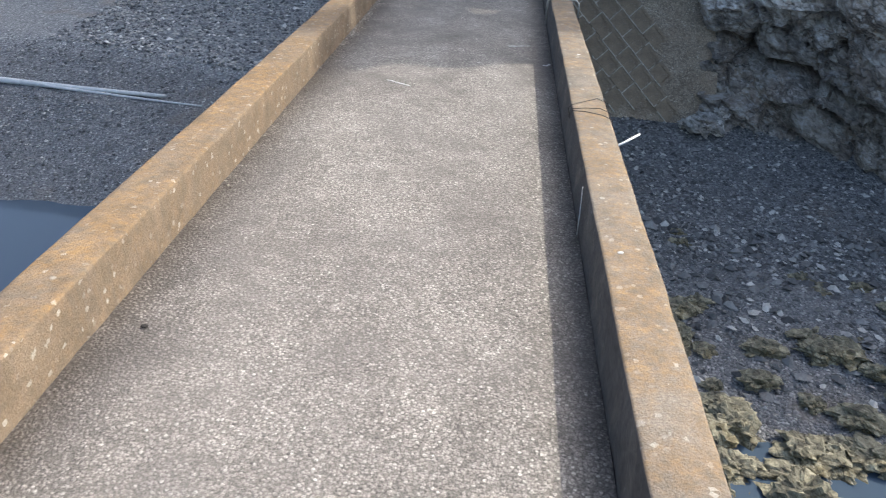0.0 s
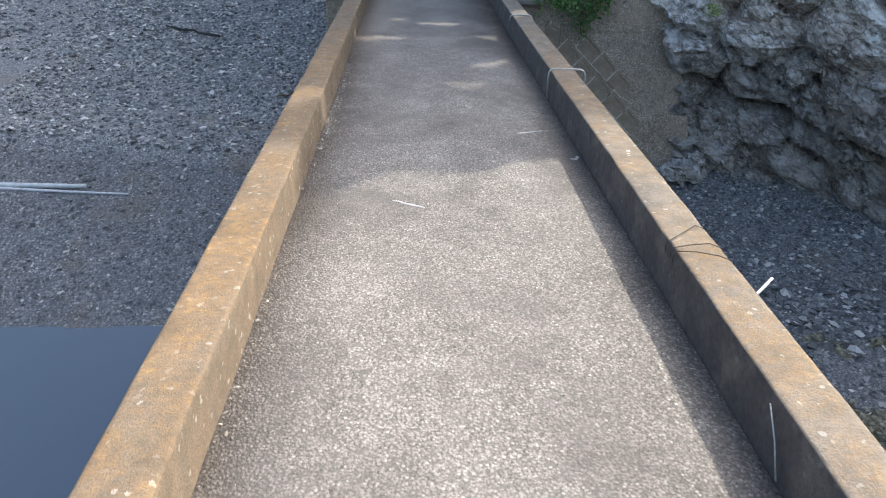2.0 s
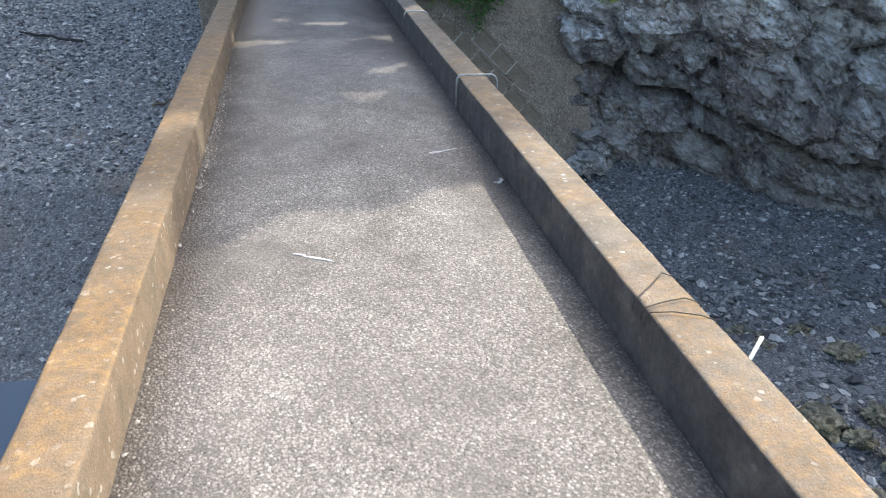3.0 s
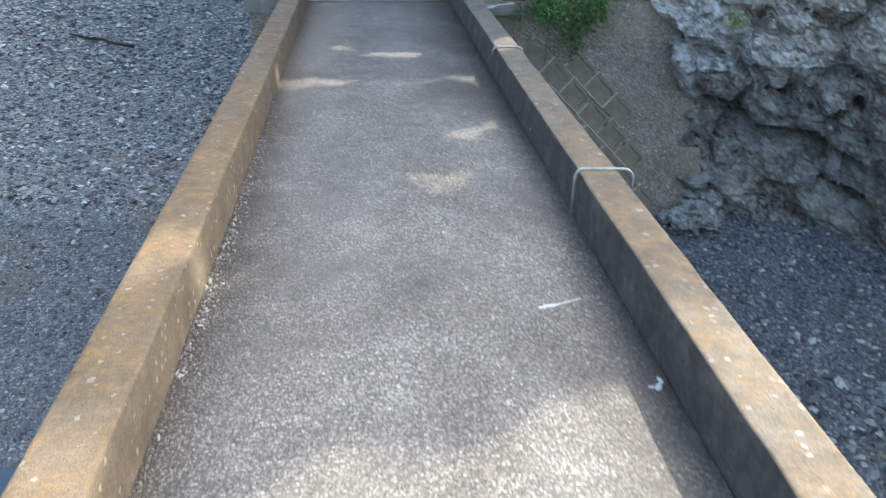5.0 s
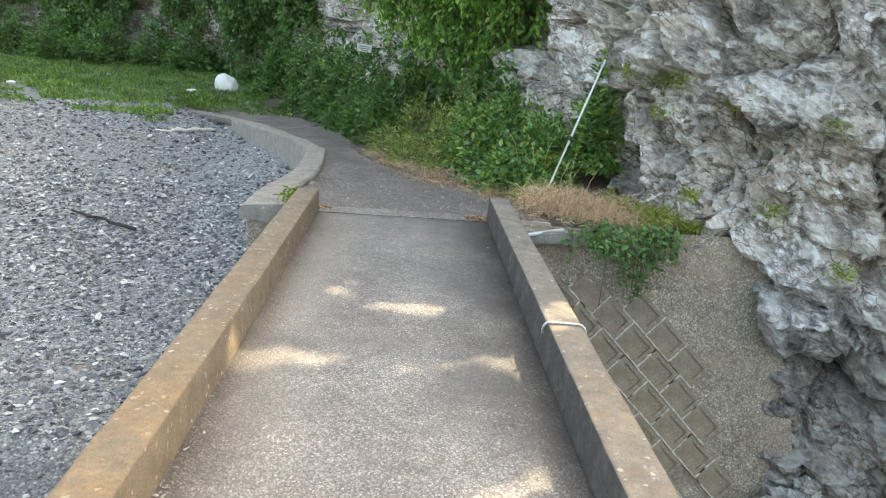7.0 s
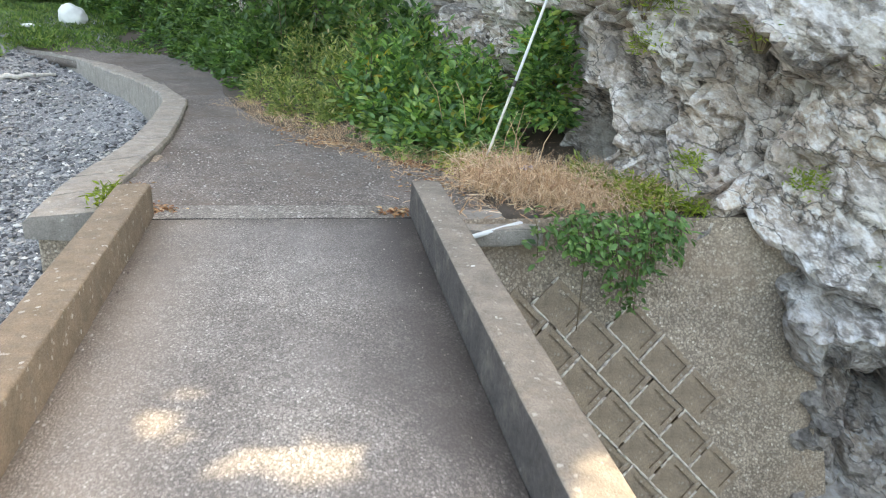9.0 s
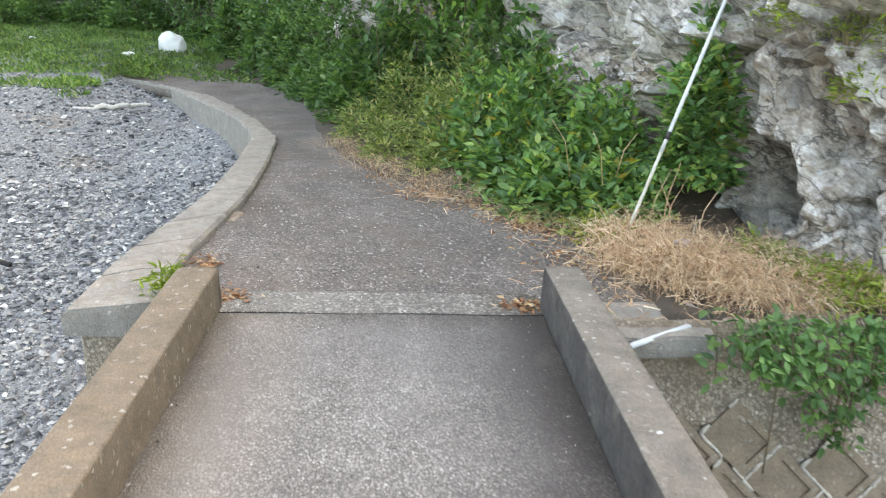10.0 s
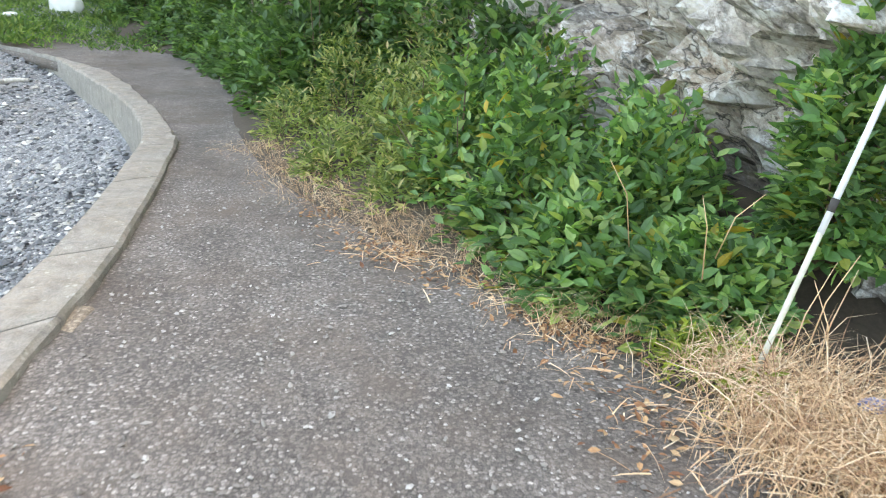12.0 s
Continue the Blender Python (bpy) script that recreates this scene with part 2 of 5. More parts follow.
def ground_material():
    m, t, b = shader("shingle")
    co = coords(t)
    v = voronoi(t, co, 26)
    v2 = voronoi(t, co, 75)
    stone = ramp(t, v.outputs["Color"], [(0.0, (0.07, 0.073, 0.08)), (0.4, (0.25, 0.255, 0.26)), (0.75, (0.45, 0.45, 0.44)), (1.0, (0.82, 0.81, 0.78))])
    small = ramp(t, v2.outputs["Color"], [(0.0, (0.07, 0.072, 0.078)), (0.7, (0.31, 0.313, 0.317)), (1.0, (0.62, 0.62, 0.6))])
    body = mix(t, ramp(t, v.outputs["Distance"], [(0.3, 0.0), (0.55, 1.0)]), stone, small)
    body = mix(t, ramp(t, noise_tex(t, co, 0.7, 6, 0.6), [(0.56, 0.0), (0.7, 0.6)]), body, (0.3, 0.235, 0.17))
    # the strip washed by the tide is darker
    sep = t.nodes.new("ShaderNodeSeparateXYZ")
    t.links.new(co, sep.inputs[0])
    wob = node(t, "ShaderNodeMath")
    wob.operation = "ADD"
    t.links.new(sep.outputs["Y"], wob.inputs[0])
    t.links.new(ramp(t, noise_tex(t, co, 1.1, 3), [(0.2, -0.1), (0.8, 0.2)]), wob.inputs[1])
    mr = node(t, "ShaderNodeMapRange")
    mr.inputs[1].default_value, mr.inputs[2].default_value = -0.5, -0.3
    t.links.new(wob.outputs[0], mr.inputs[0])
    wet = mr.outputs[0]
    body = mix(t, wet, mix(t, 1.0, body, (0.68, 0.685, 0.7), "MULTIPLY"), body)
    h = mix(t, 0.35, ramp(t, v.outputs["Distance"], [(0.0, 1.0), (0.7, 0.0)]), ramp(t, v2.outputs["Distance"], [(0.0, 1.0), (0.7, 0.0)]))
    finish(t, b, body, h, 1.0, 0.03, 0.8)
    return m


M_GROUND = ground_material()


def island_material(name, stops, rough=0.8, grain=40.0):
    m, t, b = shader(name)
    g = t.nodes.new("ShaderNodeNewGeometry")
    body = ramp(t, g.outputs["Random Per Island"], stops)
    co = coords(t)
    n = noise_tex(t, co, grain, 5, 0.7)
    body = mix(t, 0.5, body, ramp(t, n, [(0.3, 0.25), (0.7, 0.75)]), "OVERLAY")
    finish(t, b, body, n, 0.4, 0.006, rough)
    return m


M_PEBBLE = island_material("pebbles", [(0.0, (0.05, 0.052, 0.057)), (0.4, (0.2, 0.204, 0.208)), (0.75, (0.35, 0.35, 0.345)), (0.92, (0.47, 0.445, 0.4)), (1.0, (0.74, 0.73, 0.7))])
M_CHIPS = island_material("pale_chips", [(0.0, (0.19, 0.165, 0.145)), (0.6, (0.32, 0.29, 0.255)), (1.0, (0.5, 0.47, 0.43))])
M_LITTER = island_material("dead_leaves", [(0.0, (0.17, 0.07, 0.035)), (0.5, (0.33, 0.16, 0.075)), (0.8, (0.48, 0.29, 0.14)), (1.0, (0.58, 0.42, 0.25))])
M_STRAW = island_material("straw", [(0.0, (0.24, 0.125, 0.07)), (0.3, (0.58, 0.36, 0.2)), (0.65, (0.76, 0.52, 0.31)), (1.0, (0.88, 0.71, 0.5))], 0.75)
M_SOIL = island_material("soil", [(0.0, (0.05, 0.038, 0.026)), (1.0, (0.08, 0.06, 0.042))])


def leaf_material(name, stops, gloss=0.5, through_light=0.38):
    m, t, b = shader(name)
    g = t.nodes.new("ShaderNodeNewGeometry")
    body = ramp(t, g.outputs["Random Per Island"], stops)
    body = mix(t, 0.4, body, ramp(t, noise_tex(t, coords(t), 25, 4), [(0.3, 0.3), (0.7, 0.7)]), "OVERLAY")
    body = mix(t, 0.5, body, ramp(t, noise_tex(t, coords(t), 1.3, 4), [(0.36, 0.2), (0.64, 0.8)]), "OVERLAY")
    finish(t, b, body, None, rough=gloss)
    tr = t.nodes.new("ShaderNodeBsdfTranslucent")
    t.links.new(mix(t, 1.0, body, (1.3, 1.5, 0.6), "MULTIPLY"), tr.inputs[0])
    ms = node(t, "ShaderNodeMixShader")
    ms.inputs[0].default_value = through_light
    t.links.new(b.outputs[0], ms.inputs[1])
    t.links.new(tr.outputs[0], ms.inputs[2])
    t.links.new(ms.outputs[0], t.nodes["Material Output"].inputs[0])
    return m


M_LEAF = leaf_material("bush_leaf", [(0.0, (0.06, 0.13, 0.05)), (0.5, (0.155, 0.3, 0.105)), (0.82, (0.3, 0.45, 0.16)), (0.93, (0.4, 0.48, 0.16)), (0.975, (0.2, 0.27, 0.06)), (1.0, (0.5, 0.36, 0.06))])
M_LEAF_DARK = leaf_material("dark_leaf", [(0.0, (0.06, 0.125, 0.045)), (0.6, (0.13, 0.24, 0.085)), (1.0, (0.24, 0.36, 0.13))])
M_LEAF_VINE = leaf_material("vine_leaf", [(0.0, (0.08, 0.18, 0.04)), (0.5, (0.19, 0.36, 0.08)), (1.0, (0.34, 0.5, 0.14))])
M_LEAF_WEED = leaf_material("weed_leaf", [(0.0, (0.12, 0.17, 0.06)), (0.5, (0.25, 0.31, 0.1)), (0.85, (0.4, 0.42, 0.17)), (1.0, (0.58, 0.47, 0.26))])
M_LEAF_LIME = leaf_material("lime_leaf", [(0.0, (0.14, 0.19, 0.03)), (0.6, (0.26, 0.33, 0.05)), (1.0, (0.42, 0.46, 0.08))])
M_GRASS = leaf_material("grass_blade", [(0.0, (0.07, 0.13, 0.045)), (0.6, (0.15, 0.25, 0.075)), (1.0, (0.3, 0.36, 0.13))], 0.6)


def plain(name, colour, rough=0.5, metal=0.0, grain=30.0, wear=0.35):
    m, t, b = shader(name)
    co = coords(t)
    n = noise_tex(t, co, grain, 6, 0.7)
    body = mix(t, wear, colour, ramp(t, n, [(0.3, 0.15), (0.7, 0.85)]), "OVERLAY")
    finish(t, b, body, n, 0.25, 0.003, rough)
    b.inputs["Metallic"].default_value = metal
    return m


M_STEM = plain("stem", (0.16, 0.12, 0.07), 0.85)
M_PIPE = plain("white_plastic", (0.72, 0.74, 0.74), 0.45, 0, 12, 0.25)
M_GREYPIPE = plain("dull_plastic", (0.58, 0.59, 0.59), 0.6, 0, 12, 0.4)
M_STEEL = plain("galvanised_steel", (0.5, 0.5, 0.48), 0.45, 0.6, 60, 0.5)
M_WIRE = plain("black_wire", (0.05, 0.045, 0.04), 0.7)
M_BLACK = plain("charred_wood", (0.045, 0.04, 0.037), 0.9, 0, 60, 0.6)
M_WOOD = plain("driftwood", (0.6, 0.56, 0.5), 0.9, 0, 25, 0.6)
M_BAMBOO = plain("weathered_bamboo", (0.62, 0.6, 0.5), 0.6, 0, 14, 0.4)
M_SACK = plain("white_sack", (0.78, 0.78, 0.75), 0.6, 0, 9, 0.3)
M_SIGN = plain("sign_white", (0.82, 0.82, 0.8), 0.5, 0, 8, 0.12)
M_INK = plain("sign_ink", (0.2, 0.2, 0.22), 0.6)
M_RUSTBOX = plain("orange_plastic", (0.5, 0.17, 0.06), 0.6, 0, 14, 0.5)
M_DROP = plain("chalky_white", (0.6, 0.59, 0.56), 0.9, 0, 50, 0.4)
M_MORTAR = plain("mortar", (0.56, 0.5, 0.42), 0.95, 0, 45, 0.6)
M_CRACK = plain("crack_dirt", (0.03, 0.027, 0.025), 1.0)
M_BLUE = plain("blue_plastic", (0.25, 0.3, 0.55), 0.5)


def water_material():
    m, t, b = shader("pool_water")
    n = noise_tex(t, coords(t), 3.5, 3)
    finish(t, b, (0.07, 0.1, 0.14), n, 0.05, 0.02, 0.02)
    b.inputs["IOR"].default_value = 1.33
    return m


M_WATER = water_material()

# ---- building helpers ----
rng = np.random.default_rng(7)


def mesh_data(name, verts, faces, material, smooth=False):
    me = bpy.data.meshes.new(name)
    me.from_pydata([tuple(v) for v in verts], [], [tuple(f) for f in faces])
    me.materials.append(material)
    if smooth:
        me.shade_smooth()
    me.update()
    return me


def part(name, bm, material, parent=None, label=""):
    """Links a bmesh, or a ready mesh, as one mesh object under parent."""
    if isinstance(bm, bmesh.types.BMesh):
        me = bpy.data.meshes.new(name)
        bm.to_mesh(me)
        bm.free()
        me.materials.append(material)
    else:
        me = bm
    ob = new(name, me)
    ob.parent = parent
    return tagged(ob, label)


def thing(name, at, label, category, group="", kind=""):
    ob = new(name)
    ob.location = at
    return tagged(ob, label, category, group, kind)


def smoothstep(a, b, x):
    x = np.clip((x - a) / (b - a), 0, 1)
    return x * x * (3 - 2 * x)


def grid_faces(rows, cols):
    i = np.arange((rows - 1) * cols).reshape(rows - 1, cols)[:, :-1].ravel()
    return np.stack([i, i + 1, i + cols + 1, i + cols], 1).tolist()


def fbm(p, octaves=4):
    return noise.fractal(p, 0.9, 2.1, octaves)


def tube(points, radii, sides=7):
    """Verts and faces of a round bar along points."""
    pts = [Vector(p) for p in points]
    verts, faces = [], []
    for i, p in enumerate(pts):
        way = (pts[min(i + 1, len(pts) - 1)] - pts[max(i - 1, 0)]).normalized()
        side = way.cross(Vector((0.3, 0.2, 1))).normalized()
        if side.length < 0.1:
            side = Vector((1, 0, 0))
        up = way.cross(side)
        r = radii if isinstance(radii, float) else radii[i]
        for k in range(sides):
            a = 2 * math.pi * k / sides
            verts.append(p + (side * math.cos(a) + up * math.sin(a)) * r)
    for i in range(len(pts) - 1):
        for k in range(sides):
            a, b = i * sides + k, i * sides + (k + 1) % sides
            faces.append((a, b, b + sides, a + sides))
    faces.append(tuple(range(sides))[::-1])
    faces.append(tuple(range((len(pts) - 1) * sides, len(pts) * sides)))
    return verts, faces


def tubes(name, runs, material):
    verts, faces = [], []
    for points, radii in runs:
        v, f = tube(points, radii)
        faces += [tuple(i + len(verts) for i in q) for q in f]
        verts += v
    return mesh_data(name, verts, faces, material, True)


# ---- the ground, one sheet to the horizon ----
def spread(lo, hi, step, far):
    near = np.arange(lo, hi + 1e-6, step)
    out = step * 1.35 ** np.arange(1, 30)
    out = np.cumsum(out)
    out = out[out < far]
    return np.concatenate([lo - out[::-1], near, hi + out])


LEFT_Y = np.array([-400, -30, -8, -5, -3.45, -1.6, -0.62, -0.47, -0.3, 1.5, 3, 5, 8, 11, 15, 18, 24, 40, 400.0])
LEFT_Z = np.array([-9, -5, -3.7, -3.35, -2.97, -2.4, -2.14, -2.1, -2.0, -1.98, -1.83, -1.5, -1.22, -0.92, -0.6, -0.38, 0.0, 0.5, 6.0])
RIGHT_Y = np.array([-400, -30, -9, -7.2, -5.6, -4, -1.5, -0.6, 1, 400.0])
RIGHT_Z = np.array([-9, -5, -3.4, -3.02, -2.86, -2.84, -2.52, -2.2, -2.1, -2.0])


def ground_z(x, y):
    left = np.interp(y, LEFT_Y, LEFT_Z) + 0.1 * np.clip(-x - 3.5, -1.5, 2.5) * smoothstep(-3.2, 0, y)
    left = left + 0.55 * np.exp(-((x + 2.0) / 1.1) ** 2) * smoothstep(4.0, 7.0, y) * (1 - smoothstep(11, 15, y))
    right = np.interp(y, RIGHT_Y, RIGHT_Z)
    k = smoothstep(-1.0, 1.6, x)
    return left * (1 - k) + right * k


gx = spread(-9.0, 8.0, 0.11, 500)
gy = spread(-9.5, 16.0, 0.11, 500)
X, Y = np.meshgrid(gx, gy)
Z = ground_z(X, Y)
near_k = ((np.abs(X) < 14) & (np.abs(Y) < 22))
# under the footpath the ground lies below the slab
under = (X > np.interp(Y, [0, 5.9, 8.35, 10.4, 11.7, 13.6], [-1.15, -1.5, -2.3, -3.2, -4.2, -6.1])) & (X < 3) & (Y > 0.1) & (Y < 15)
bumps = np.array([fbm(Vector((x * 0.55, y * 0.55, 3.0)), 5) if n else 0.0 for x, y, n in zip(X.ravel(), Y.ravel(), near_k.ravel())]).reshape(X.shape)
Z = Z + 0.05 * bumps * (1 + 2.2 * smoothstep(1.2, 2.4, X) * (1 - smoothstep(-5.5, -3.0, Y)))
Z = np.where(under, np.minimum(Z, np.interp(Y, [-1, 0.6, 10, 14, 18, 30], [0.0, -0.02, -0.55, -0.6, -0.35, 0.1]) - 0.2), Z)
ground = new("ground", mesh_data("ground", np.stack([X.ravel(), Y.ravel(), Z.ravel()], 1), grid_faces(*X.shape), M_GROUND, True))
tagged(ground, "dark grey shingle beach sloping down to a stream", "ground", kind="structure")
WATER_Z = -2.96
water = new("water", mesh_data("water", [(-500, -500, WATER_Z), (500, -500, WATER_Z), (500, 6, WATER_Z), (-500, 6, WATER_Z)], [(0, 1, 2, 3)], M_WATER))
tagged(water, "still dark stream water mirroring the sky", "water", kind="structure")


# ---- the bridge ----
def ribbed(name, section, y0, y1, step, wear, material, seed, caps=True):
    """A long bar of that cross-section (x, z) with edges worn uneven."""
    ys = np.arange(y0, y1 + step / 2, step)
    n = len(section)
    verts = []
    for y in ys:
        for x, z in section:
            p = Vector((x * 9 + seed, y * 3.1, z * 9))
            q = Vector((x * 30, y * 14 + seed, z * 30))
            verts.append((x + wear * fbm(p, 3) + wear * 0.5 * noise.noise(q), y, z + wear * 0.8 * fbm(p + Vector((7, 3, 5)), 3)))
    faces = [(i * n + k, i * n + (k + 1) % n, (i + 1) * n + (k + 1) % n, (i + 1) * n + k) for i in range(len(ys) - 1) for k in range(n)]
    faces += [tuple(range(n))[::-1], tuple(range((len(ys) - 1) * n, len(ys) * n))]
    me = mesh_data(name, verts, faces, material, True)
    return new(name, me)


def parapet_section(x0, x1, top, r=0.018):
    s = 1 if x1 > x0 else -1
    # extra lines beside each arris keep it crisp
    return [(x0, -0.42), (x0, 0.0), (x0 + s * 0.005, top * 0.45), (x0 + s * 0.009, top - r * 1.1), (x0 + s * 0.0105, top - r * 0.45), (x0 + s * 0.0125, top - r * 0.15), (x0 + s * 0.019, top), (x0 + s * 0.032, top + 0.001),
            (x0 + (x1 - x0) * 0.5, top + 0.004), (x1 - s * 0.024, top), (x1 - s * 0.01, top - 0.001), (x1 - s * 0.003, top - r * 0.3), (x1 - s * 0.001, top - r * 0.7), (x1, top - r * 1.4), (x1, -0.42)][::-s]


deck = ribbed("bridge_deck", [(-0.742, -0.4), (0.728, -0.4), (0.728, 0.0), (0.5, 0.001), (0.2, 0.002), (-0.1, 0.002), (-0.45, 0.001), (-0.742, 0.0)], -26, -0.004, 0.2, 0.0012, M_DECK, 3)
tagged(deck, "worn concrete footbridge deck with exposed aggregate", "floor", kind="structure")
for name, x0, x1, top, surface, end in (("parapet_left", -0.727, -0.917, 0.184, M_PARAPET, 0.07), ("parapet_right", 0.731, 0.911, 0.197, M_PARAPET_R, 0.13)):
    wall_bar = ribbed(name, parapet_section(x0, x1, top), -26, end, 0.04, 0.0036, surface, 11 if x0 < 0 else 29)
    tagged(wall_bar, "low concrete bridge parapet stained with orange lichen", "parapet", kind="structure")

# crack and worn lip where the deck meets the path
lip = ribbed("joint_lip", [(-0.9, -0.3), (0.74, -0.3), (0.74, -0.003), (0.3, -0.001), (-0.3, -0.001), (-0.742, -0.003), (-0.9, -0.004)], 0.012, 0.27, 0.03, 0.007, M_LIP, 5)
tagged(lip, "rough pale concrete lip at the end of the bridge", "floor", kind="structure")
crack = new("crack", mesh_data("crack", *tube([(x, 0.004 + 0.006 * math.sin(x * 9), 0.0) for x in np.linspace(-0.74, 0.73, 30)], 0.004, 4), M_CRACK))
tagged(crack, "dark open joint crack across the concrete", "crack", kind="structure")

# ---- the path beyond, its kerb and bank ----
def path_z(y):
    return np.interp(y, [-1, 0.6, 10, 14, 18, 30], [0.0, -0.02, -0.55, -0.6, -0.35, 0.1])


def spline(points, n):
    """Points along a smooth curve through the given ones."""
    p = np.array(points, float)
    p = np.vstack([2 * p[0] - p[1], p, 2 * p[-1] - p[-2]])
    out = []
    for s in np.linspace(0, len(points) - 1 - 1e-6, n):
        i = int(s)
        u = s - i
        a, b, c, d = p[i:i + 4]
        out.append(0.5 * (2 * b + (c - a) * u + (2 * a - 5 * b + 4 * c - d) * u * u + (3 * b - a - 3 * c + d) * u ** 3))
    return np.array(out)


KERB_IN = [(-0.98, 0.02), (-1.05, 0.7), (-1.04, 1.5), (-1.04, 2.6), (-1.19, 4.65), (-1.38, 5.9), (-2.2, 8.35), (-3.05, 10.4), (-4.1, 11.7), (-6.0, 13.6)]
KERB_OUT = [(-1.37, -0.09), (-1.375, 0.5), (-1.36, 1.2), (-1.33, 2.4), (-1.46, 4.4), (-1.68, 6.05), (-2.38, 8.1), (-3.35, 10.2), (-4.35, 11.9), (-6.2, 13.8)]
PATH_R = [(1.4, -0.03), (1.38, 0.9), (1.15, 1.5), (0.72, 2.4), (0.2, 3.2), (-0.36, 4.5), (-0.85, 6.7), (-1.25, 9.6), (-2.3, 12.6), (-4.6, 15.6)]
CLIFF_FOOT = [(3.3, -0.06), (2.5, 0.8), (2.2, 1.8), (2.15, 2.6), (2.0, 3.8), (1.6, 5.4), (0.9, 7.4), (0.2, 9.6), (-1.2, 13.4), (-3.6, 19.0)]


def strip(name, a, b, lift_a, lift_b, n, across, material, rough, seed):
    pa, pb = spline(a, n), spline(b, n)
    verts = []
    for i in range(n):
        for k in range(across):
            u = k / (across - 1)
            x, y = pa[i] * (1 - u) + pb[i] * u
            z = path_z(y) + lift_a * (1 - u) + (lift_b(y) if callable(lift_b) else lift_b) * u + rough * fbm(Vector((x * 1.3, y * 1.3, seed)), 4)
            verts.append((x, y, z))
    return new(name, mesh_data(name, verts, grid_faces(n, across), material, True))


wide_in = [(x - 0.12, y) for x, y in KERB_IN]
path = strip("path", wide_in, PATH_R, 0.0, 0.0, 130, 16, M_PATH, 0.012, 2.0)
path.modifiers.new("thick", "SOLIDIFY").thickness = 0.14
tagged(path, "dark worn concrete footpath curving away along the beach", "path", kind="structure")
bank = strip("bank", [(x - 0.1, y) for x, y in PATH_R], CLIFF_FOOT, 0.012, lambda y: 0.02 + 0.38 * float(smoothstep(0.9, 2.4, y)), 110, 20, M_SOIL, 0.05, 9.0)
bank.modifiers.new("thick", "SOLIDIFY").thickness = 0.5
tagged(bank, "soil bank below the cliff, covered in litter", "bank", kind="structure")

kerb = thing("kerb", (0, 0, 0), "pale curved concrete kerb edging the footpath", "kerb", kind="structure")
ki, ko = spline(KERB_IN, 121), spline(KERB_OUT, 121)
for s in range(0, 120, 10):
    n = 11
    verts = []
    for i in range(s, s + n):
        u = (i - s) / (n - 1)
        shrink = 0.006 * (1 if u in (0, 1) else 0)
        for (w, z) in ((0.0, -0.12), (0.0, 0.035), (0.06, 0.055), (0.5, 0.06), (0.94, 0.055), (1.0, 0.03), (1.0, -0.06 if s < 20 else -1.6)):
            x, y = ki[i] * (1 - w) + ko[i] * w
            wob = 0.02 * fbm(Vector((x * 4, y * 4, z * 4)), 4)
            yy = y + (shrink if u == 0 else -shrink if u == 1 else 0)
            verts.append((x + wob, yy, path_z(y) + z - shrink + wob))
    c = 7
    faces = [(i * c + k, (i + 1) * c + k, (i + 1) * c + k + 1, i * c + k + 1) for i in range(n - 1) for k in range(c - 1)]
    faces += [tuple(range(c)), tuple(range((n - 1) * c, n * c))[::-1]]
    part("kerb_stone", mesh_data("kerb_stone", verts, faces, M_KERB, False), None, kerb)


# ---- the retaining wall under the path ----
def wall_y(z):
    return -0.08 + 0.24 * z


wall = thing("retaining_wall", (0, 0, 0), "battered concrete retaining wall of herringbone blocks", "wall", kind="structure")
zs = np.linspace(0.02, -2.6, 60)
xs = np.linspace(0.93, 3.5, 60)
verts = []
for z in zs:
    for x0_ in xs:
        end_x = np.interp(z, [-2.6, -2.0, -1.2, -0.9, -0.4, 0.02], [3.6, 3.55, 3.45, 3.35, 3.25, 3.1])
        x = 0.93 + (x0_ - 0.93) * (end_x - 0.93) / 2.57
        y = wall_y(z) + 0.012 * fbm(Vector((x * 3, z * 3, 1.0)), 5) + 0.01 * noise.noise(Vector((x * 22, z * 22, 4)))
        if z > -0.46:
            y -= 0.014
        verts.append((x, y, z))
core = mesh_data("core", verts, grid_faces(60, 60), M_WALL, False)
core_ob = part("core", core, None, wall)
core_ob.modifiers.new("thick", "SOLIDIFY").thickness = -0.45
# the pier beside the bridge and its cap
bm = bmesh.new()
bmesh.ops.create_cube(bm, size=1, matrix=Matrix.Translation((1.18, 0.02, -1.36)) @ Matrix.Diagonal((0.53, 0.32, 2.5, 1)))
bmesh.ops.bevel(bm, geom=bm.edges[:], offset=0.015, segments=1, affect="EDGES")
bmesh.ops.subdivide_edges(bm, edges=bm.edges[:], cuts=5, use_grid_fill=True)
for v in bm.verts:
    v.co += Vector((0.3, 1, 0.3)) * 0.02 * fbm(v.co * 3, 4)
part("pier", bm, M_WALL, wall)
bm = bmesh.new()
bmesh.ops.create_cube(bm, size=1, matrix=Matrix.Translation((1.2, 0.0, -0.06)) @ Matrix.Diagonal((0.57, 0.42, 0.11, 1)))
bmesh.ops.bevel(bm, geom=bm.edges[:], offset=0.012, segments=2, affect="EDGES")
bmesh.ops.subdivide_edges(bm, edges=bm.edges[:], cuts=4, use_grid_fill=True)
for v in bm.verts:
    v.co += Vector((0.3, 0.6, 0.4)) * 0.03 * fbm(v.co * 4, 4)
part("cap_slab", bm, M_KERB, wall, "pale chipped concrete cap")
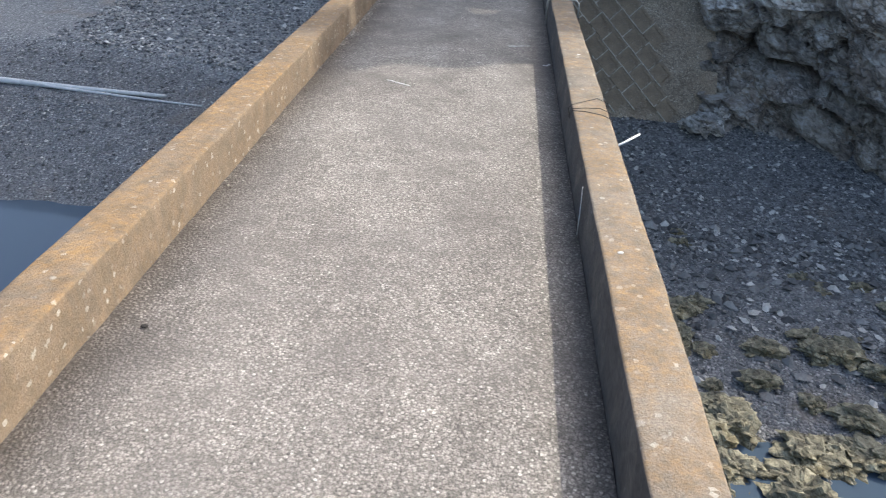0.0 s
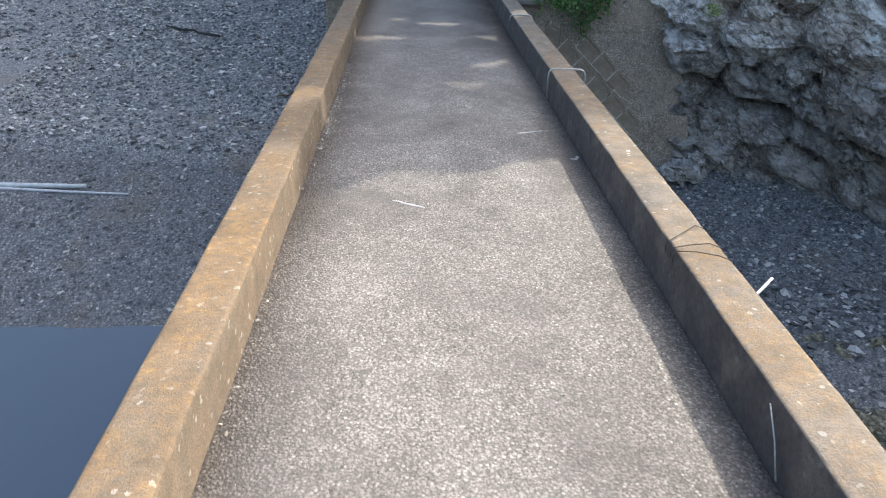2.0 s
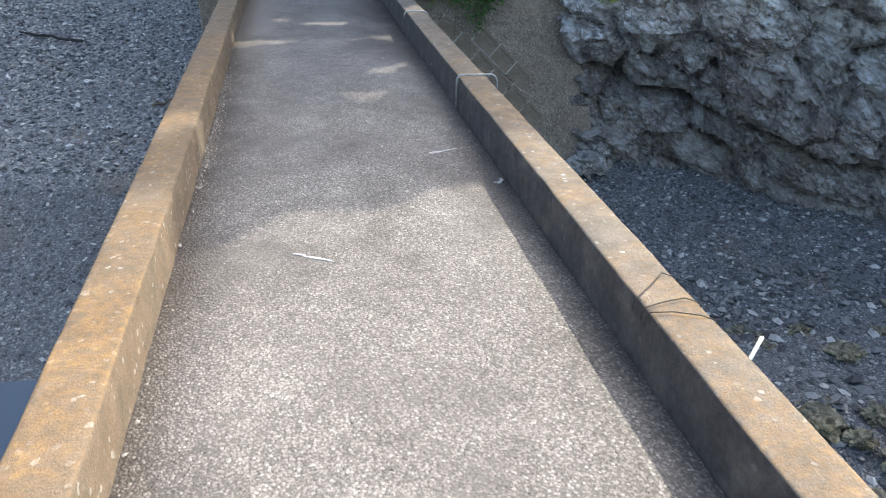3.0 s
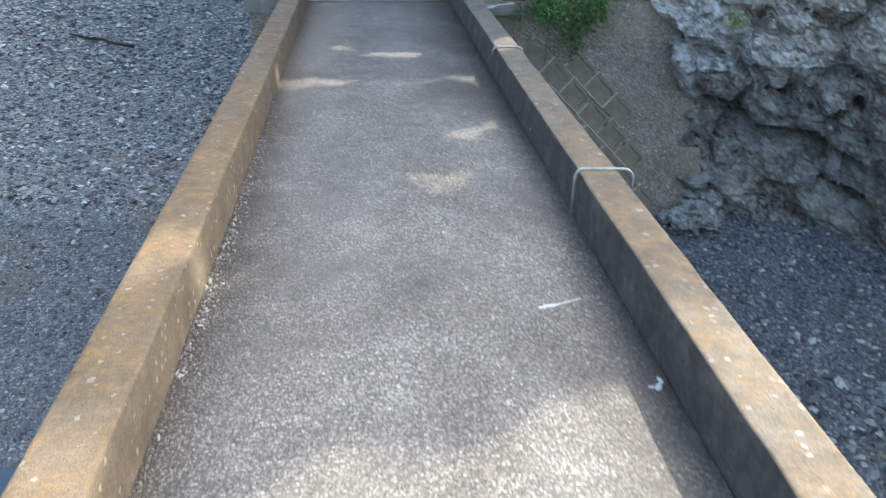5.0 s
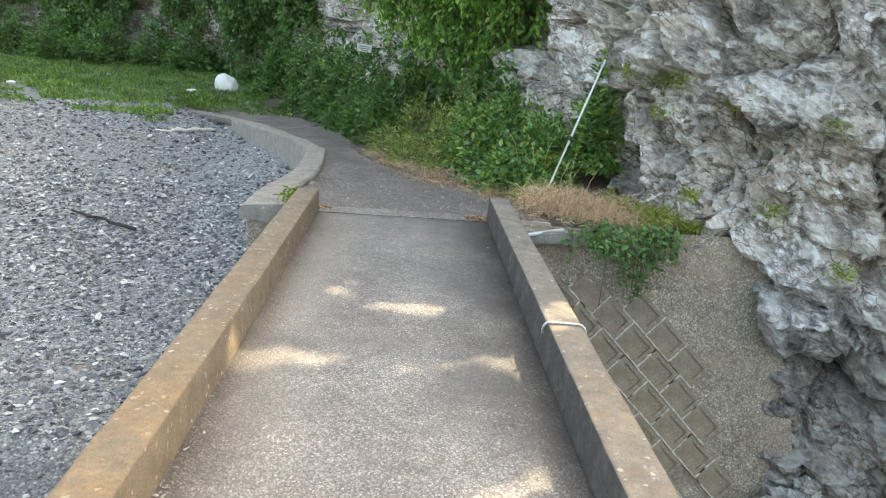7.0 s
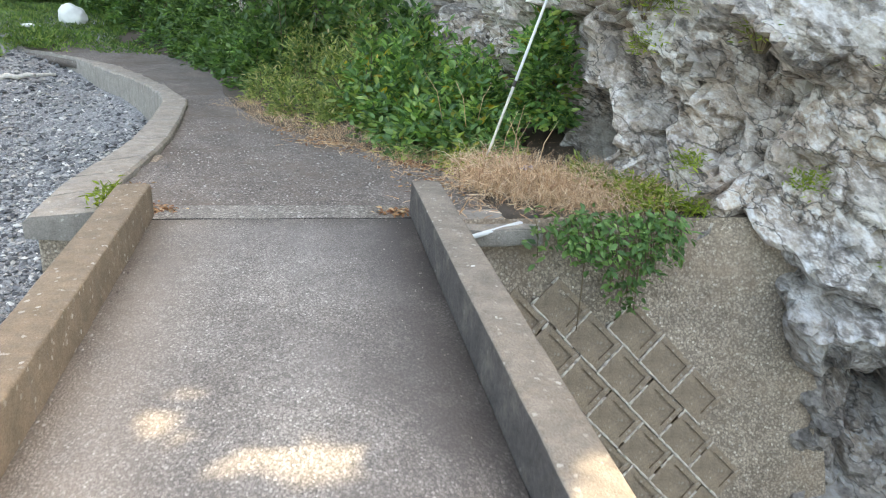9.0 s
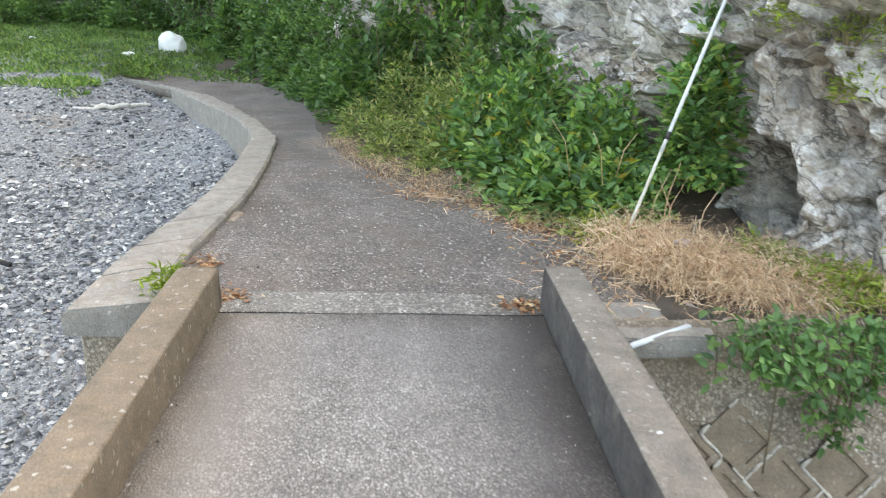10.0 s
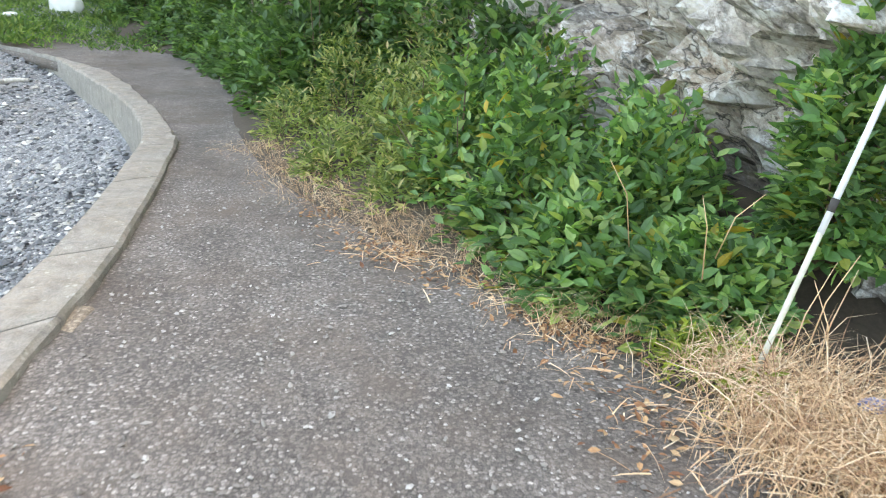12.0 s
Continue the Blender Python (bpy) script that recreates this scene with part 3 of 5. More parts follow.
# the block under the start of the kerb
bm = bmesh.new()
bmesh.ops.create_cube(bm, size=1, matrix=Matrix.Translation((-1.15, 0.95, -1.3)) @ Matrix.Diagonal((0.36, 1.95, 2.44, 1)))
bmesh.ops.bevel(bm, geom=bm.edges[:], offset=0.015, segments=1, affect="EDGES")
bmesh.ops.subdivide_edges(bm, edges=bm.edges[:], cuts=5, use_grid_fill=True)
for v in bm.verts:
    v.co += Vector((1, 0.8, 0.2)) * 0.02 * fbm(v.co * 3, 4)
abut = part("abutment", bm, M_WALL)
tagged(abut, "rough concrete abutment block at the bridge end", "abutment", kind="structure")

# one block: a bevelled slab with an angled groove frame
BL, BW = 0.30, 0.235


def wall_block():
    bm = bmesh.new()
    l, w, rim, groove = BL - 0.012, BW - 0.012, 0.034, 0.026
    # a sunken bed, a raised panel and an angled rim with a groove between them
    for x0, x1, y0, y1, top in ((-l / 2, l / 2, -w / 2, w / 2, 0.002), (-l / 2, l / 2 - rim - groove, -w / 2, w / 2 - rim - groove, 0.016), (-l / 2 + 0.05, l / 2, w / 2 - rim, w / 2, 0.015), (l / 2 - rim, l / 2, -w / 2 + 0.05, w / 2 - rim, 0.015), (-l / 2, -l / 2 + 0.05, w / 2 - rim - groove, w / 2, 0.0158), (l / 2 - rim - groove, l / 2, -w / 2, -w / 2 + 0.05, 0.0158)):
        bmesh.ops.create_cube(bm, size=1, matrix=Matrix.Translation(((x0 + x1) / 2, (y0 + y1) / 2, top / 2 - 0.01)) @ Matrix.Diagonal((x1 - x0, y1 - y0, top + 0.02, 1)))
    me = bpy.data.meshes.new("block")
    bm.to_mesh(me)
    bm.free()
    me.materials.append(M_BLOCK)
    return me


block_mesh = wall_block()
mortar_runs = []
face = Matrix.Translation((0, wall_y(0) - 0.008, 0)) @ Matrix.Rotation(math.atan(0.24), 4, "X").inverted() @ Matrix.Rotation(radians(90), 4, "X")
for r in range(-12, 14):
    for c in range(-12, 14):
        u, v = (c + 0.5 * (r % 2)) * BL, r * BW
        a = radians(-45)
        px, pz = 2.0 + u * math.cos(a) - v * math.sin(a), -1.2 + u * math.sin(a) + v * math.cos(a)
        right = float(np.interp(pz, [-2.0, -1.6, -1.45, -1.15, -0.95, -0.7, -0.4], [2.85, 2.8, 2.8, 2.6, 2.45, 2.36, 2.3]))
        if 1.02 < px < right and -2.1 < pz < -0.45:
            ob = part("block", block_mesh, None, wall)
            ob.matrix_basis = face @ Matrix.Translation((px, pz * 1.0284, 0.0)) @ Matrix.Rotation(a, 4, "Z") @ Matrix.Rotation(radians(random.uniform(-1.2, 1.2)), 4, "X") @ Matrix.Translation((0, 0, random.uniform(-0.004, 0.006)))
            # pale mortar pressed out of the joints on two sides
            for x0, y0, x1, y1 in ((-BL / 2, -BW / 2, BL / 2, -BW / 2), (-BL / 2, -BW / 2, -BL / 2, BW / 2)):
                for k in range(4):
                    if random.random() < 0.2:
                        continue
                    p, q = ob.matrix_basis @ Vector((x0 + (x1 - x0) * k / 4, y0 + (y1 - y0) * k / 4, 0.016)), ob.matrix_basis @ Vector((x0 + (x1 - x0) * (k + 1) / 4, y0 + (y1 - y0) * (k + 1) / 4, 0.016))
                    mortar_runs.append(([p, p.lerp(q, 0.5) + Vector((random.uniform(-0.003, 0.003), 0, random.uniform(-0.003, 0.003))), q], [random.uniform(0.007, 0.011), random.uniform(0.007, 0.011), random.uniform(0.004, 0.008)]))
part("mortar", tubes("mortar", mortar_runs, M_MORTAR), None, wall, "pale mortar ridges between the blocks")

# ---- the cliff ----
CLIFF = [(60, -40), (26, -16), (12, -6.5), (8.2, -3.4), (6.8, -2.35), (5.8, -1.75), (4.9, -1.3), (4.3, -1.0), (3.68, -0.7), (3.16, -0.4), (2.86, -0.08), (2.68, 0.14), (2.46, 0.43), (2.24, 0.76), (2.08, 1.1), (1.92, 1.65), (1.95, 2.6), (1.8, 3.8),
         (1.35, 5.4), (0.65, 7.2), (-0.1, 9.0), (-0.85, 11.0), (-1.5, 12.8), (-2.5, 16.0), (-4.2, 18.6), (-5.6, 19.6), (-8.0, 21.6), (-13, 23.0), (-20, 24.0), (-34, 25.0), (-80, 27.0)]
fine_line = spline(CLIFF, 4000)
length = np.concatenate([[0], np.cumsum(np.linalg.norm(np.diff(fine_line, axis=0), axis=1))])


def step_at(x, y):
    if x > 7.6:
        return 0.5 if x < 14 else 3.0
    if y < 2.2:
        return 0.042
    if y < 9:
        return 0.1
    return 0.2 if y < 23 else 0.6


ss, s = [], 0.0
while s < length[-1]:
    ss.append(s)
    i = int(np.searchsorted(length, s))
    s += step_at(*fine_line[min(i, 3999)])
ss = np.array(ss)
line = np.stack([np.interp(ss, length, fine_line[:, k]) for k in (0, 1)], 1)
tang = np.gradient(line, ss, axis=0)
tang /= np.linalg.norm(tang, axis=1)[:, None]
out = np.stack([-tang[:, 1], tang[:, 0]], 1)
if (out[len(out) // 2] @ np.array([-1.0, -0.3])) < 0:
    out = -out


def facets(p, scale):
    """Broken rock: every cell of a lattice is a tilted plane."""
    q = p / scale
    near, points = noise.voronoi(q, distance_metric="DISTANCE")
    c = points[0]
    t = noise.cell_vector(c * 7.31)
    return (q - c).dot(t - Vector((0.5, 0.5, 0.5))) * 1.6 + (noise.cell(c * 3.7) - 0.5) * 0.9


def saw(w):
    """Bed steps: a slow rise and a quick fall."""
    f = w % 1.0
    return (f / 0.85 if f < 0.85 else (1 - f) / 0.15) - 0.5


def lumps(p, scale):
    """Rounded broken blocks with crevices between them, about -0.6 to 0.5."""
    near, points = noise.voronoi(p / scale, distance_metric="DISTANCE")
    return min(1.0, (near[1] - near[0]) / 0.45) ** 0.55 - 0.6 + 0.5 * (noise.cell(points[0] * 3.7) - 0.5)


# rim heights out of view, set to cast the shade's edge on the deck
TOPS = [14, 12.0, 9.0, 3.1, 3.1, 8.8, 9.35, 8.95, 8.3, 3.0, 2.2, 2.0, 3]


def cliff_top(x, y):
    if y > 3.0:
        return float(np.interp(y, [3, 8, 14, 30], [11.0, 11.0, 13.0, 12.0]))
    return float(np.interp(x, [-5, 1.5, 2.0, 2.35, 4.85, 5.1, 5.4, 5.9, 6.5, 6.75, 7.4, 12, 60], TOPS))


def lean(x, y, z):
    """How far the face stands out from its line at that height."""
    rise = 0.1 * np.clip(z, -1.5, 3.0) - 0.12 * max(z - 3.0, 0.0)
    if y > 3:
        return 0.6 * rise
    # beyond the wall: a bulge above, a slanting open joint, and a foot that stands out again
    joint = np.interp(x, [2.9, 3.4, 4.6, 6.6], [-1.0, -1.0, -1.4, -2.0]) + 0.05 * math.sin(x * 6)
    shape = np.interp(z - joint, [-1.4, -0.7, -0.35, -0.1, 0.0, 0.03, 0.2, 1.0, 1.9, 4.0], [0.12, 0.2, 0.14, -0.2, -0.5, 0.04, 0.14, 0.05, 0.25, 0.32])
    k = smoothstep(2.9, 3.5, x) * (1 - smoothstep(8.0, 9.0, x))
    return rise * (1 - k) + (shape - 0.12 * max(z - 3.0, 0.0)) * k


zr = np.concatenate([np.arange(-3.4, 2.7, 0.045), np.linspace(2.8, 6, 22)])
top_u = np.linspace(0, 1, 12)[1:]
verts = []
rows = len(zr) + len(top_u) + 3
c32, s32 = math.cos(radians(32)), math.sin(radians(32))
for i in range(len(ss)):
    x, y = line[i]
    nx, ny = out[i]
    top = max(cliff_top(x, y), 2.72)
    s = ss[i]
    fine = y < 2.6 and x < 8
    zcol = [z if z < 2.7 else 2.7 + (min(6.0, top - 0.5) - 2.7) * (z - 2.7) / 3.3 for z in zr]
    z6 = zcol[-1]
    zcol += [z6 + (top - z6) * u for u in top_u]
    hole = math.hypot((x - 2.06) / 0.34, (y - 1.14) / 0.38)
    notch = math.exp(-((y - 14.6) / 1.0) ** 2) if -4 < x < -1 else 0.0
    for z in zcol:
        along, across = s * c32 + z * s32, -s * s32 + z * c32
        p = Vector((along * 0.5, across, 0.35 * s))
        d = 0.3 * facets(p, 0.85) + 0.17 * fbm(Vector((s * 0.35, z * 0.35, 2.0)), 4)
        if fine or z < 4:
            if fine:
                d *= 0.65 + 0.35 * smoothstep(3.0, 4.5, z)
            q = Vector((along * 0.66, across, 0.3 * s))
            # the washed foot of the cliff is smoother than the face above
            low = 0.55 + 0.45 * float(smoothstep(-1.9, -1.0, z)) if fine else 1.0
            d += low * (0.32 * lumps(q + Vector((3, 1, 2)), 0.72) + 0.1 * facets(q, 0.62))
            d += low * (0.06 * lumps(q + Vector((0, 4, 4)), 0.27) + 0.075 * facets(q, 0.22))
        if fine and z < 2.7:
            d += 0.045 * lumps(Vector((along * 0.8, across, 9.0)), 0.13) + 0.012 * noise.noise(Vector((s * 9, z * 9, 1)))
            w = across * 1.15 + 0.5 * noise.noise(Vector((along * 0.6, across * 0.6, 0)))
            w2 = across * 2.9 + 0.8 * noise.noise(Vector((along * 0.9, across * 0.9, 5)))
            d += 0.13 * saw(w) + 0.05 * saw(w2)
        d += lean(x, y, z)
        # rock lapping round the wall's end, and a shoulder behind its top
        d += 0.3 * math.exp(-((x - 3.08) / 0.34) ** 2) * float(smoothstep(0.1, -0.4, z) * smoothstep(-1.9, -1.2, z))
        d += 0.3 * math.exp(-((x - 2.75) / 0.45) ** 2 - ((z - 0.1) / 0.36) ** 2)
        d -= 2.2 * notch * smoothstep(3.4, 2.2, z)
        if hole < 1.0 and -0.1 < z < 0.62:
            d -= 1.5 * (1 - hole ** 2) * (1 - ((z - 0.26) / 0.36) ** 2)
        if y > 3:
            d *= 0.9
        verts.append((x + nx * d, y + ny * d, z))
    near_side = y < 12 and x < 12
    for back, zt in ((0.9, top - 0.3), (1.8, 3.0 if near_side else top), (5.0 if near_side else 40.0, 3.0 if near_side else top + 4.0)):
        verts.append((x - nx * back, y - ny * back, zt))
faces = grid_faces(len(ss), rows)
cliff = new("cliff", mesh_data("cliff", verts, faces, M_CLIFF, False))
tagged(cliff, "jagged grey rock cliff with slanting layers and pale patches", "cliff", kind="structure")

# ---- plants ----
LEAF = np.array([(0, 0, 0), (0.22, 0.3, 0.05), (0.2, 0.62, 0.02), (0, 1.0, -0.1), (-0.2, 0.62, 0.02), (-0.22, 0.3, 0.05), (0, 0.45, -0.03)])
LEAF_FACES = np.array([(0, 1, 6), (1, 2, 6), (2, 3, 6), (3, 4, 6), (4, 5, 6), (5, 0, 6)])
SLIM = LEAF * np.array([0.55, 1, 1])
BLADE = np.array([(-0.03, 0, 0), (0.03, 0, 0), (0.026, 0.35, 0.04), (-0.026, 0.35, 0.04), (0.02, 0.68, -0.06), (-0.02, 0.68, -0.06), (0, 0.9, -0.34)])
BLADE_FACES = np.array([(0, 1, 2), (0, 2, 3), (3, 2, 4), (3, 4, 5), (5, 4, 6)])


def scatter(name, shape, faces, places, ways, sizes, material, r, roll=0.6):
    """One mesh of many small pieces, each at its place, pointing its way."""
    ways = ways / np.linalg.norm(ways, axis=1)[:, None]
    side = np.cross(ways, np.array([0.0, 0.0, 1.0]) + 0.001)
    side /= np.linalg.norm(side, axis=1)[:, None] + 1e-9
    up = np.cross(side, ways)
    a = r.normal(0, roll, len(ways))[:, None]
    side, up = side * np.cos(a) + up * np.sin(a), up * np.cos(a) - side * np.sin(a)
    v = places[:, None] + sizes[:, None, None] * (shape[None, :, 0:1] * side[:, None] + shape[None, :, 1:2] * ways[:, None] + shape[None, :, 2:3] * up[:, None])
    f = faces[None] + (np.arange(len(places)) * len(shape))[:, None, None]
    me = bpy.data.meshes.new(name)
    v = v.reshape(-1, 3)
    f = f.reshape(-1, faces.shape[1])
    me.from_pydata(v.tolist(), [], f.tolist())
    me.materials.append(material)
    me.update()
    return me


def crown(r, n_twigs, per, rx, ry, h, droop, hollow=0.55):
    """Places and ways of leaves on twigs that fill an uneven dome over the origin."""
    d = r.normal(size=(n_twigs, 3))
    d[:, 2] = np.abs(d[:, 2]) * 0.9 - 0.1
    d /= np.linalg.norm(d, axis=1)[:, None]
    lump = np.array([0.8 + 0.45 * noise.noise(Vector(x) * 2.3 + Vector((r.integers(50), 0, 0)) * 0) for x in d])
    rad = (hollow + (1 - hollow) * r.random(n_twigs) ** 0.5) * lump
    tips = d * rad[:, None] * np.array([rx, ry, h])
    tips[:, 2] = np.maximum(tips[:, 2], 0.04)
    places, ways = [], []
    for t, way in zip(tips, d):
        ang = r.random(per) * 2 * math.pi
        w = np.stack([np.cos(ang), np.sin(ang), r.uniform(-droop, 0.7, per)], 1) + way * 0.9
        places.append(t + r.normal(0, 0.035, (per, 3)) * (1 + rx))
        ways.append(w)
    return tips, np.concatenate(places), np.concatenate(ways)


def shrub(name, at, rx, ry, h, twigs, per, size, material, label, group="", seed=1, shape=LEAF, droop=0.6):
    r = np.random.default_rng(seed)
    ob = thing(name, at, label, "shrub", group)
    tips, places, ways = crown(r, twigs, per, rx, ry, h, droop)
    part("foliage", scatter("foliage", shape, LEAF_FACES, places, ways, size * r.uniform(0.6, 1.25, len(places)), material, r), None, ob)
    if h < 0.13:
        return ob
    runs = []
    for t in tips[:: max(1, len(tips) // 16)]:
        base = np.array([t[0] * 0.25, t[1] * 0.25, -0.08])
        mid = base * 0.5 + t * 0.5 + np.array([0, 0, 0.08 * h])
        runs.append(([base, mid, t], [0.008, 0.006, 0.003]))
    part("twig_frame", tubes("twig_frame", runs, M_STEM), None, ob, "thin brown stems")
    return ob


def zb(x, y):
    return float(path_z(y))


def vine(at, width, drop, strands, seed, material=M_LEAF_VINE, size=0.105):
    r = np.random.default_rng(seed)
    ob = thing("hanging_vine", at, "bright green vine hanging down over the cliff", "vine", "vines over the path")
    places, ways, runs = [], [], []
    for k in range(strands):
        x0, y0 = r.uniform(-width, width), r.uniform(-0.35, 0.35)
        ln = drop * r.uniform(0.45, 1.0)
        zs_ = np.arange(0, ln, 0.085)
        px = x0 + 0.1 * np.sin(zs_ * 3 + k) + 0.1 * zs_
        py = y0 + 0.08 * np.cos(zs_ * 2.3 + k)
        runs.append(([(px[j], py[j], -zs_[j]) for j in range(0, len(zs_), 4)], 0.006))
        for j in range(len(zs_)):
            for _ in range(4):
                places.append((px[j] + r.normal(0, 0.07), py[j] + r.normal(0, 0.07), -zs_[j] + r.normal(0, 0.04)))
                a = r.random() * 6.28
                ways.append((math.cos(a), math.sin(a) - 0.5, -1.1))
    part("foliage", scatter("foliage", LEAF * np.array([1.3, 1, 1]), LEAF_FACES, np.array(places), np.array(ways), size * r.uniform(0.6, 1.2, len(places)), material, r), None, ob)
    part("twig_frame", tubes("twig_frame", [q for q in runs if len(q[0]) > 1], M_STEM), None, ob, "thin brown strands")



green = "leafy green bush growing at the foot of the cliff"
for i, (x, y, dz, rx, ry, h, tw, size) in enumerate([
        (1.5, 1.62, 0.02, 0.36, 0.36, 0.5, 190, 0.085), (1.12, 2.05, 0.0, 0.4, 0.36, 0.48, 190, 0.085), (0.98, 2.72, 0.0, 0.42, 0.42, 0.86, 190, 0.085),
        (1.5, 2.35, 0.08, 0.45, 0.45, 0.86, 190, 0.085), (1.72, 2.95, 0.1, 0.4, 0.5, 0.75, 150, 0.085), (0.78, 3.5, 0.02, 0.45, 0.5, 1.0, 170, 0.085), (1.25, 3.6, 0.1, 0.5, 0.55, 1.15, 190, 0.085)]):
    shrub("bush", (x, y, zb(x, y) + dz), rx, ry, h * 1.05, int(tw * 1.5), 9, size * 1.08, M_LEAF, green, "bushes along the path", 20 + i)
for i, (x, y, z, s_) in enumerate([(2.0, 0.62, 0.03, 0.14), (2.12, 0.42, 0.03, 0.12)]):
    shrub("weed_clump", (x, y, z), s_, s_, s_ * 1.1, 60, 9, 0.06, M_LEAF_WEED, "small yellowish weeds below the overhang", "weeds below the rock", 70 + i, SLIM)
shrub("climber", (1.98, 1.62, 0.3), 0.26, 0.3, 1.15, 300, 9, 0.085, M_LEAF, "dark green climber on the rock behind the pole", "", 61)
for i, (x, y, rx, ry, h, tw) in enumerate([(0.42, 3.55, 0.35, 0.45, 0.4, 170), (0.02, 4.35, 0.34, 0.55, 0.5, 190), (0.45, 4.7, 0.4, 0.6, 0.9, 190), (-0.35, 5.7, 0.35, 0.6, 0.6, 170), (0.15, 6.1, 0.45, 0.6, 1.35, 220), (0.75, 5.2, 0.5, 0.6, 1.5, 240), (0.6, 4.3, 0.4, 0.5, 1.1, 190)]):
    shrub("weed_clump", (x, y, zb(x, y) - 0.02), rx, ry, h, tw, 9, 0.075, M_LEAF_WEED, "pale yellowish weeds at the path's edge", "weeds along the path", 80 + i, SLIM)
for i, (x, y, rx, ry, h, tw) in enumerate([(-0.55, 7.5, 0.5, 0.8, 1.3, 220), (-0.1, 7.3, 0.6, 0.8, 1.7, 220), (-1.0, 9.6, 0.5, 0.8, 1.1, 200), (-1.5, 11.4, 0.6, 0.8, 0.95, 180), (-2.0, 13.0, 0.8, 0.8, 1.0, 180), (-2.9, 14.8, 0.8, 1.0, 1.1, 180),
                                          (-3.9, 16.9, 0.9, 0.9, 1.5, 180), (-5.0, 18.4, 0.8, 0.8, 1.0, 160)]):
    shrub("dark_shrub", (x, y, zb(x, y) - 0.03), rx, ry, h, tw, 9, 0.13, M_LEAF_DARK, "dark green shrub below the far cliff", "shrubs under the far cliff", 120 + i)
for i, (x, y, h) in enumerate([(1.35, 4.9, 1.6), (1.15, 5.6, 2.2), (0.75, 6.5, 2.5), (0.3, 7.5, 2.5), (-0.1, 8.4, 2.1), (-0.9, 10.6, 2.3), (-1.6, 12.3, 2.5), (-2.2, 13.7, 2.6), (-2.9, 15.3, 2.7), (-3.8, 16.7, 2.6)]):
    shrub("ivy_mass", (x, y, zb(x, y) - 0.03), 0.5 if i < 5 else 0.75, 0.55 if i < 5 else 0.8, h, 300 if i < 5 else 420, 9, 0.12, M_LEAF_DARK if i != 3 else M_LEAF, "tall mass of ivy climbing the cliff", "ivy on the cliff", 160 + i)
for i, (x, y, z) in enumerate([(-3.4, 17.4, 2.2), (-4.6, 18.7, 3.0), (-5.5, 19.5, 2.4), (-6.3, 20.2, 2.6), (-8.0, 21.2, 3.2), (-9.3, 21.8, 3.0), (-10.8, 22.2, 2.6), (-12.2, 22.5, 2.4), (-13.9, 22.8, 2.9), (-15.5, 23.1, 3.2), (-17.3, 23.4, 2.5)]):
    vine((x, y - 0.5, z + 0.8), 0.55 + 0.12 * (i % 4), 1.5 + 0.45 * ((i * 2) % 5), 55, 700 + i, M_LEAF_DARK, 0.13)
far_shrub = shrub("dark_shrub", (-7.2, 19.9, -0.35), 1.3, 1.0, 2.0, 620, 10, 0.12, M_LEAF_DARK, "broad dark green shrub below the far cliff", "shrubs under the far cliff", 140)
for i in range(9):
    copy_thing(far_shrub, pose(-8.6 - 1.75 * i, 20.6 + 0.22 * i + random.uniform(-0.4, 0.4), -0.3, 0, 0, 70 * i))


for i, (x, y, zt, w, d) in enumerate([(1.2, 5.3, 3.6, 0.5, 2.1), (0.75, 6.0, 3.8, 0.55, 2.6), (0.2, 6.8, 3.9, 0.6, 2.5), (-0.3, 7.8, 4.0, 0.6, 2.4), (-0.65, 8.8, 4.2, 0.5, 1.9), (0.5, 6.2, 4.6, 0.7, 2.2), (-0.2, 7.6, 4.8, 0.7, 2.0), (-1.0, 8.4, 4.3, 0.4, 2.2), (0.9, 5.2, 3.3, 0.4, 1.3)]):
    vine((x, y, zt), w, d * 1.12, 60, 200 + i)

# plant hanging over the retaining wall
r = np.random.default_rng(5)
fern = thing("wall_plant", (1.85, -0.1, 0.03), "dark green leafy plant hanging over the retaining wall", "plant")
places, ways, runs = [], [], []
for k in range(40):
    x0 = r.uniform(-0.4, 0.42)
    ln = r.uniform(0.06, 0.26) + (0.36 * math.exp(-((x0 - 0.12) / 0.13) ** 2))
    pts = [(x0 + 0.06 * math.sin(k), -0.08 - 0.2 * min(u, 0.5) - 0.06 * u, 0.06 - ln * u ** 1.4) for u in np.linspace(0, 1, 7)]
    runs.append((pts, 0.003))
    for p in pts[1:]:
        for _ in range(4):
            places.append(np.array(p) + r.normal(0, 0.03, 3))
            ways.append((r.normal(), r.normal() - 0.4, r.uniform(-1, 0.3)))
part("foliage", scatter("foliage", LEAF, LEAF_FACES, np.array(places), np.array(ways), r.uniform(0.04, 0.08, len(places)), M_LEAF_DARK, r), None, fern)
part("twig_frame", tubes("twig_frame", runs + [([(-0.12, -0.16, -0.1), (-0.14, -0.22, -0.4), (-0.16, -0.26, -0.62)], 0.004)], M_STEM), None, fern, "bare brown stems")

